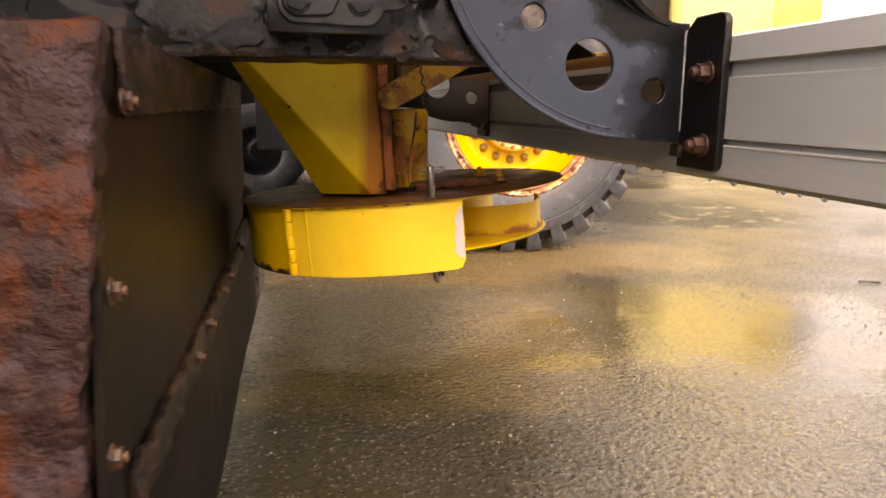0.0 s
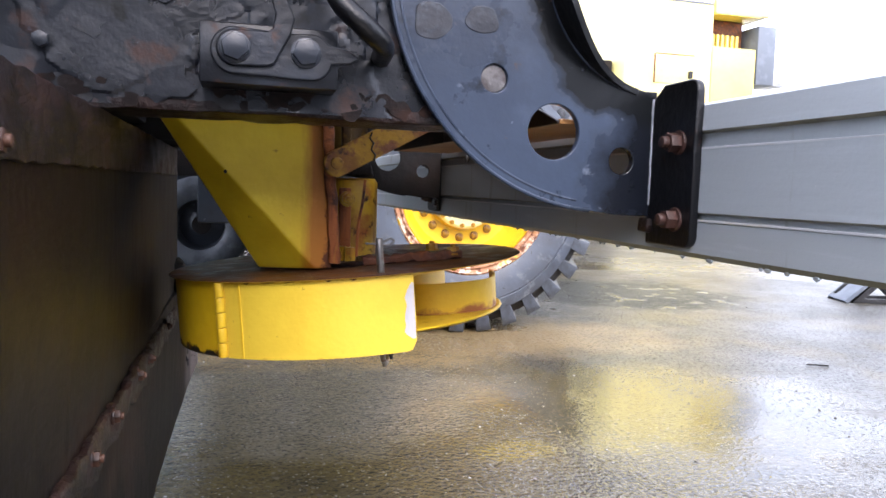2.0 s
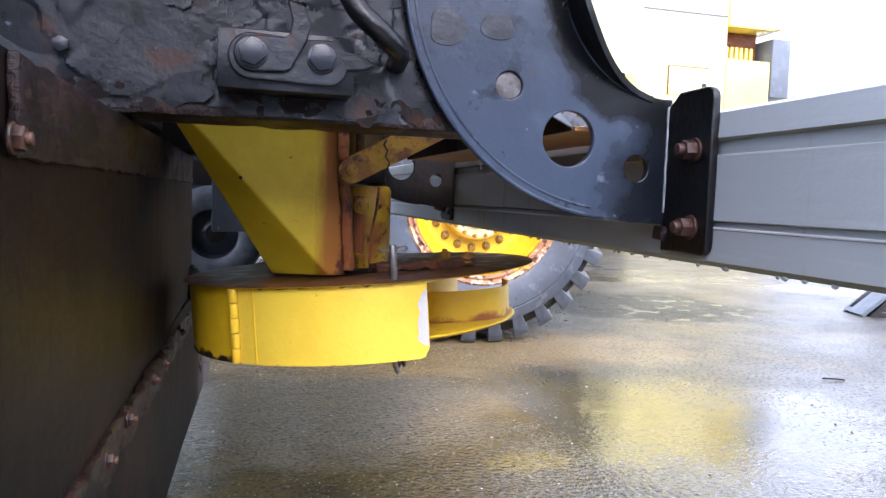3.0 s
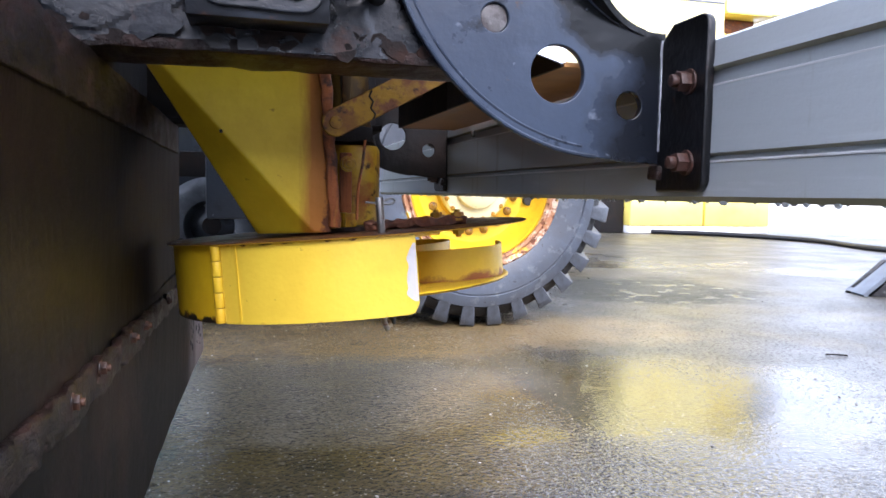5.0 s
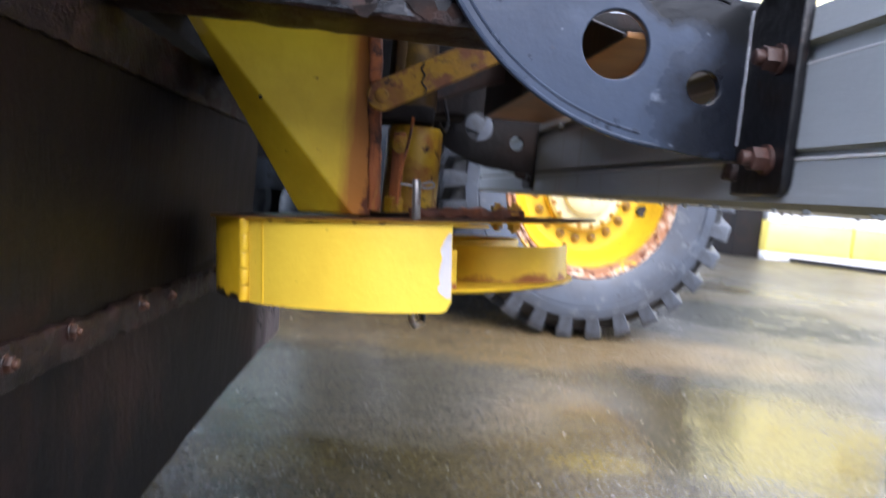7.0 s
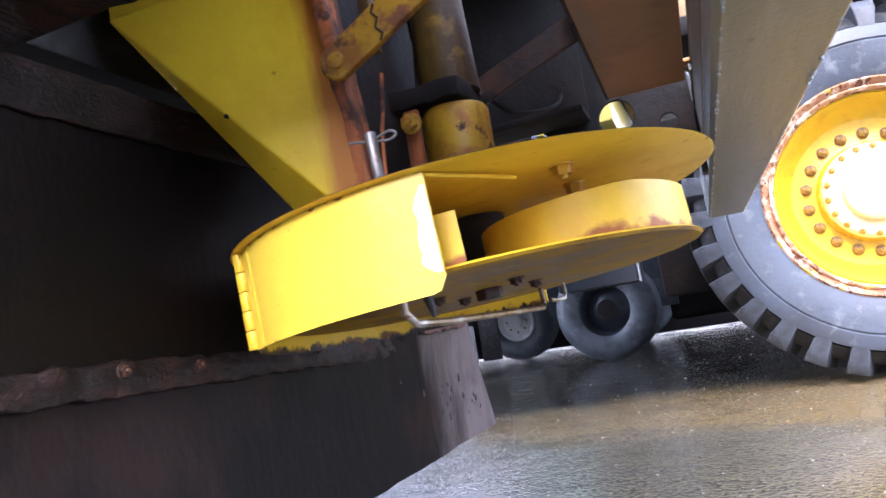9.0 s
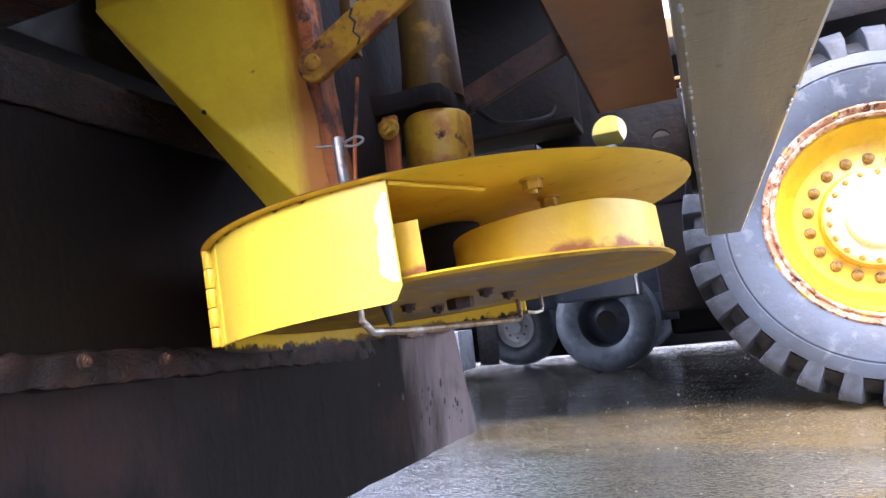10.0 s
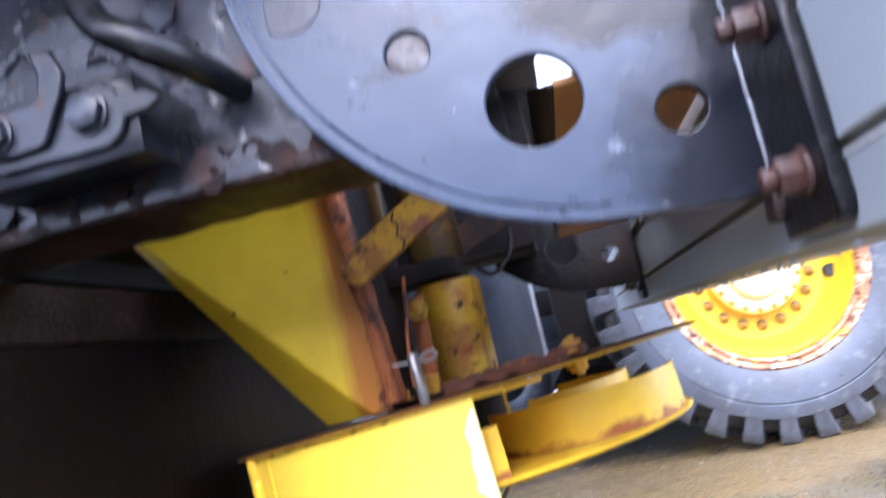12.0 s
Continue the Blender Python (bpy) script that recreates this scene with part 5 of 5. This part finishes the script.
# ---- truck parked farther off ----
hub_white = surface("hub_white", (0.85, 0.86, 0.87), 0.4, layers=[((0.55, 0.55, 0.55), 18, 0.55, 0.68, ONE, 0.5)])
dusty_tyre = surface("dusty_tyre", (0.090, 0.102, 0.115), 0.45, layers=[((0.050, 0.056, 0.064), 9, 0.45, 0.62, ONE, 0.4), ((0.14, 0.155, 0.17), 16, 0.58, 0.70, ONE, 0.5)], bumps=[("noise", 70, 0.0012, ONE)])
turquoise = surface("turquoise", (0.18, 0.48, 0.42), 0.5, layers=[((0.28, 0.58, 0.52), 6, 0.45, 0.65, ONE, 0.5)], bumps=[("noise", 14, 0.004, ONE)])
truck = root("parked_truck", (-0.6, 5.6, 0.0), "grey truck parked behind on the wet yard", "truck")
small_tyre = meshed("small_tyre", lathe([(0.155, -0.09), (0.16, 0.09), (0.185, 0.105), (0.24, 0.112), (0.285, 0.098), (0.310, 0.07), (0.312, -0.07), (0.27, -0.10), (0.155, -0.09)], 56))
small_tyre.materials.append(dusty_tyre)
dark_hub = meshed("dark_hub", lathe([(0.0, 0.03), (0.05, 0.035), (0.06, 0.02), (0.14, -0.01), (0.158, 0.05), (0.164, 0.09), (0.164, -0.08), (0.0, -0.08)], 40))
dark_hub.materials.append(tank_grey)
pale_hub = meshed("pale_hub", lathe([(0.0, 0.11), (0.05, 0.115), (0.06, 0.09), (0.12, 0.075), (0.155, 0.10), (0.164, 0.09), (0.164, -0.08), (0.0, -0.08)], 40))
pale_hub.materials.append(hub_white)
for x, y, hubs in ((-0.19, 5.05, dark_hub), (-1.07, 6.3, pale_hub), (-0.19, 6.9, dark_hub)):
    m = Matrix.Translation((x, y, 0.312)) @ pose(0, 0, 0, 90, 0, -8)
    t = put("tyre", small_tyre, tyre_rubber, truck, m)
    put("hub", hubs, pale_metal, t, m)
for k in range(8):
    ang = radians(45 * k)
    put("stud", small_bolt, hub_white, truck, Matrix.Translation((-1.07, 6.3, 0.312)) @ pose(0, 0, 0, 90, 0, -8) @ Matrix.Translation((0.085 * math.cos(ang), 0.085 * math.sin(ang), 0.083)))
part("side_rail", box(-1.1, 0.5, 5.0, 5.06, 0.62, 0.78, 0.006), underbody, truck)
# added box, blocks the bright yard seen below the truck's side
part("fuel_tank", box(0.16, 2.6, 5.40, 5.9, 0.17, 0.62, 0.03, segments=3), underbody, truck, "dark box added against the bright yard behind")
part("axle", rod((-0.19, 5.0, 0.312), (-0.19, 6.9, 0.312), 0.06), underbody, truck)
part("side_skirt", box(-9.0, 0.85, 5.35, 5.5, 0.42, 1.12, 0.01), tank_grey, truck, "dark slate side of the truck")
part("low_panel", box(-0.52, 0.22, 5.34, 5.36, 0.27, 0.45, 0.004), tank_grey, truck)
part("mud_flap", box(-1.09, -0.955, 5.2, 5.22, 0.09, 0.62, 0.004), tread_black, truck, "black mud flap")
part("step", box(-1.30, -1.12, 4.9, 5.2, 0.08, 0.34, 0.01), pale_metal, truck, "pale metal step")
part("step_bracket", box(-1.25, -1.19, 5.05, 5.4, 0.30, 0.66, 0.004), underbody, truck)
part("load_bed", box(-9.0, 0.85, 5.502, 7.4, 0.75, 1.19, 0.02), machine_grey, truck, "grey low load bed")
part("tarpaulin", jitter(cut_fine(box(-1.05, -0.42, 5.55, 6.6, 1.189, 1.53, 0.03), 0.08), 0.03, 6), turquoise, truck, "turquoise tarpaulin on the load bed")
# added low box in place of the shade under the truck, hides the horizon
part("chassis", box(-9.0, 2.6, 6.95, 7.35, 0.012, 0.80, 0.01), underbody, truck, "dark low box added to fill the shaded gap under the truck")
part("front_axle", rod((-1.07, 6.3, 0.312), (-1.07, 7.2, 0.312), 0.06), underbody, truck)
part("axle_post", box(-1.12, -1.02, 6.5, 6.6, 0.30, 0.80, 0.004), underbody, truck)
part("axle_post", box(-0.24, -0.14, 5.6, 5.7, 0.30, 0.80, 0.004), underbody, truck)

# ---- large yellow machine across the yard ----
far = root("yellow_machine", (7.0, 11.0, 0.0), "large pale yellow machine with a rusty recess and grey cab post", "machine")
part("side_panel", box(5.58, 7.08, 10.0, 12.5, 1.50, 4.05, 0.03), overexposed_yellow, far, "yellow side panel, coloured pale for its overexposure")
part("skirt", box(5.55, 8.0, 9.95, 12.5, 0.0, 0.11, 0.02), white_wall, far, "pale lower edge")
part("lower_side", box(5.55, 6.80, 9.93, 12.5, 0.112, 0.55, 0.03), machine_yellow, far, "yellow lower side panel")
part("lower_side", box(6.83, 8.0, 9.93, 12.5, 0.112, 0.55, 0.03), machine_yellow, far, "yellow lower side panel")
part("mid_panel", box(5.57, 7.06, 10.02, 12.5, 0.552, 1.498, 0.01), pale_metal, far, "pale grey middle panel")
part("lower_body", box(7.10, 7.90, 10.03, 12.5, 1.70, 2.90, 0.02), machine_yellow, far, "yellow panel below the recess")
part("skirt", box(7.10, 8.5, 10.08, 12.5, 0.552, 1.698, 0.03), white_wall, far, "pale upper skirt")
part("recess", box(7.10, 7.86, 10.35, 12.5, 2.902, 3.40, 0.01), rust, far, "rusty recess")
part("upper_body", box(7.10, 8.1, 10.0, 12.5, 3.402, 4.05, 0.03), overexposed_yellow, far)
part("hood_lip", box(7.10, 7.90, 9.97, 10.34, 3.37, 3.40, 0.01), machine_yellow, far, "yellow lip over the recess")
for k in range(7):
    x = 7.16 + 0.09 * k
    part("slat", box(x, x + 0.045, 10.27, 10.34, 2.905, 3.14, 0.004), machine_yellow, far)
part("cab_post", box(7.92, 8.25, 10.02, 10.5, 2.36, 3.27, 0.01), machine_grey, far, "dark grey post")
part("post_cover", box(8.26, 8.50, 10.06, 10.5, 2.36, 3.25, 0.01), pale_metal, far, "pale blue-grey cover beside the post")
part("hatch", box(6.09, 6.76, 9.985, 10.01, 2.27, 2.70, 0.01), overexposed_yellow, far, "hatch with rust along its edges")
for args in ((6.072, 6.09, 9.98, 10.005, 2.27, 2.70), (6.09, 6.76, 9.98, 10.005, 2.70, 2.713)):
    part("hatch_seal", box(*args, 0.002), rust, far, "rusty seal")
part("latch", box(6.66, 6.72, 9.94, 9.984, 2.36, 2.47, 0.008), tread_black, far, "black latch")
part("underframe", box(5.15, 5.54, 10.1, 11.8, 0.0, 1.6, 0.02), underbody, far, "dark underframe")
# added post, only there to darken the ground reflection beside the panel
part("bay_post", box(5.30, 5.54, 10.3, 12.2, 1.602, 2.6, 0.02), underbody, far, "dark post added for the dark patch in the ground reflection")
part("panel_seam", box(5.62, 7.06, 9.990, 10.01, 3.50, 3.53, 0.004), machine_grey, far, "dark seam across the panel")

# ---- small things on the ground ----
chock = root("wheel_chock", (3.58, 3.42, 0.0), "black folded wheel chock lying on the yard", "wheel chock")
cm = plate([(-0.20, 0.0), (0.22, 0.0), (0.0, 0.20)], [[(-0.13, 0.025), (0.14, 0.025), (0.0, 0.155)]], 0.05, 0.004)
for dy, rz in ((0.0, -20), (0.16, -20)):
    put("side", cm, tread_black, chock, pose(3.64, 3.42 + dy, 0.0, 90, 0, rz))
bm = box(-0.012, 0.012, -0.1, 0.12, -0.15, 0.15, 0.003)
part("ramp", bm, machine_grey, chock, "worn grey ramp plate", pose(3.545, 3.53, 0.105, 0, 47, -20))

stones = bmesh.new()
rng = random.Random(11)
for k in range(320):
    y = rng.uniform(1.2, 5.5)
    x = rng.uniform(-0.3, 0.55 * y + 0.9)
    s = rng.choice((0.002, 0.0025, 0.003, 0.0035, 0.005)) * (0.5 + 0.17 * y)
    b1 = bmesh.new()
    bmesh.ops.create_icosphere(b1, subdivisions=1, radius=s)
    bmesh.ops.scale(b1, vec=(rng.uniform(0.7, 1.6), rng.uniform(0.7, 1.4), 0.6), verts=b1.verts)
    bmesh.ops.rotate(b1, matrix=Matrix.Rotation(rng.uniform(0, 6), 3, "Z"), verts=b1.verts)
    bmesh.ops.translate(b1, vec=(x, y, s * 0.35), verts=b1.verts)
    joined(stones, b1)
grit = surface("grit", (0.30, 0.29, 0.26), 0.5, layers=[((0.10, 0.09, 0.08), 60, 0.45, 0.55, ONE, 0.5)])
tagged(part("stone_chips", stones, grit), "scattered stone chips and salt grit on the wet yard", "grit", kind="stuff")
twig = smooth_path([(1.98, 2.21, 0.005), (2.01, 2.20, 0.006), (2.05, 2.185, 0.004)])
tagged(part("twig", tube(twig, 0.003, 8), underbody), "small dark twig on the concrete", "twig")
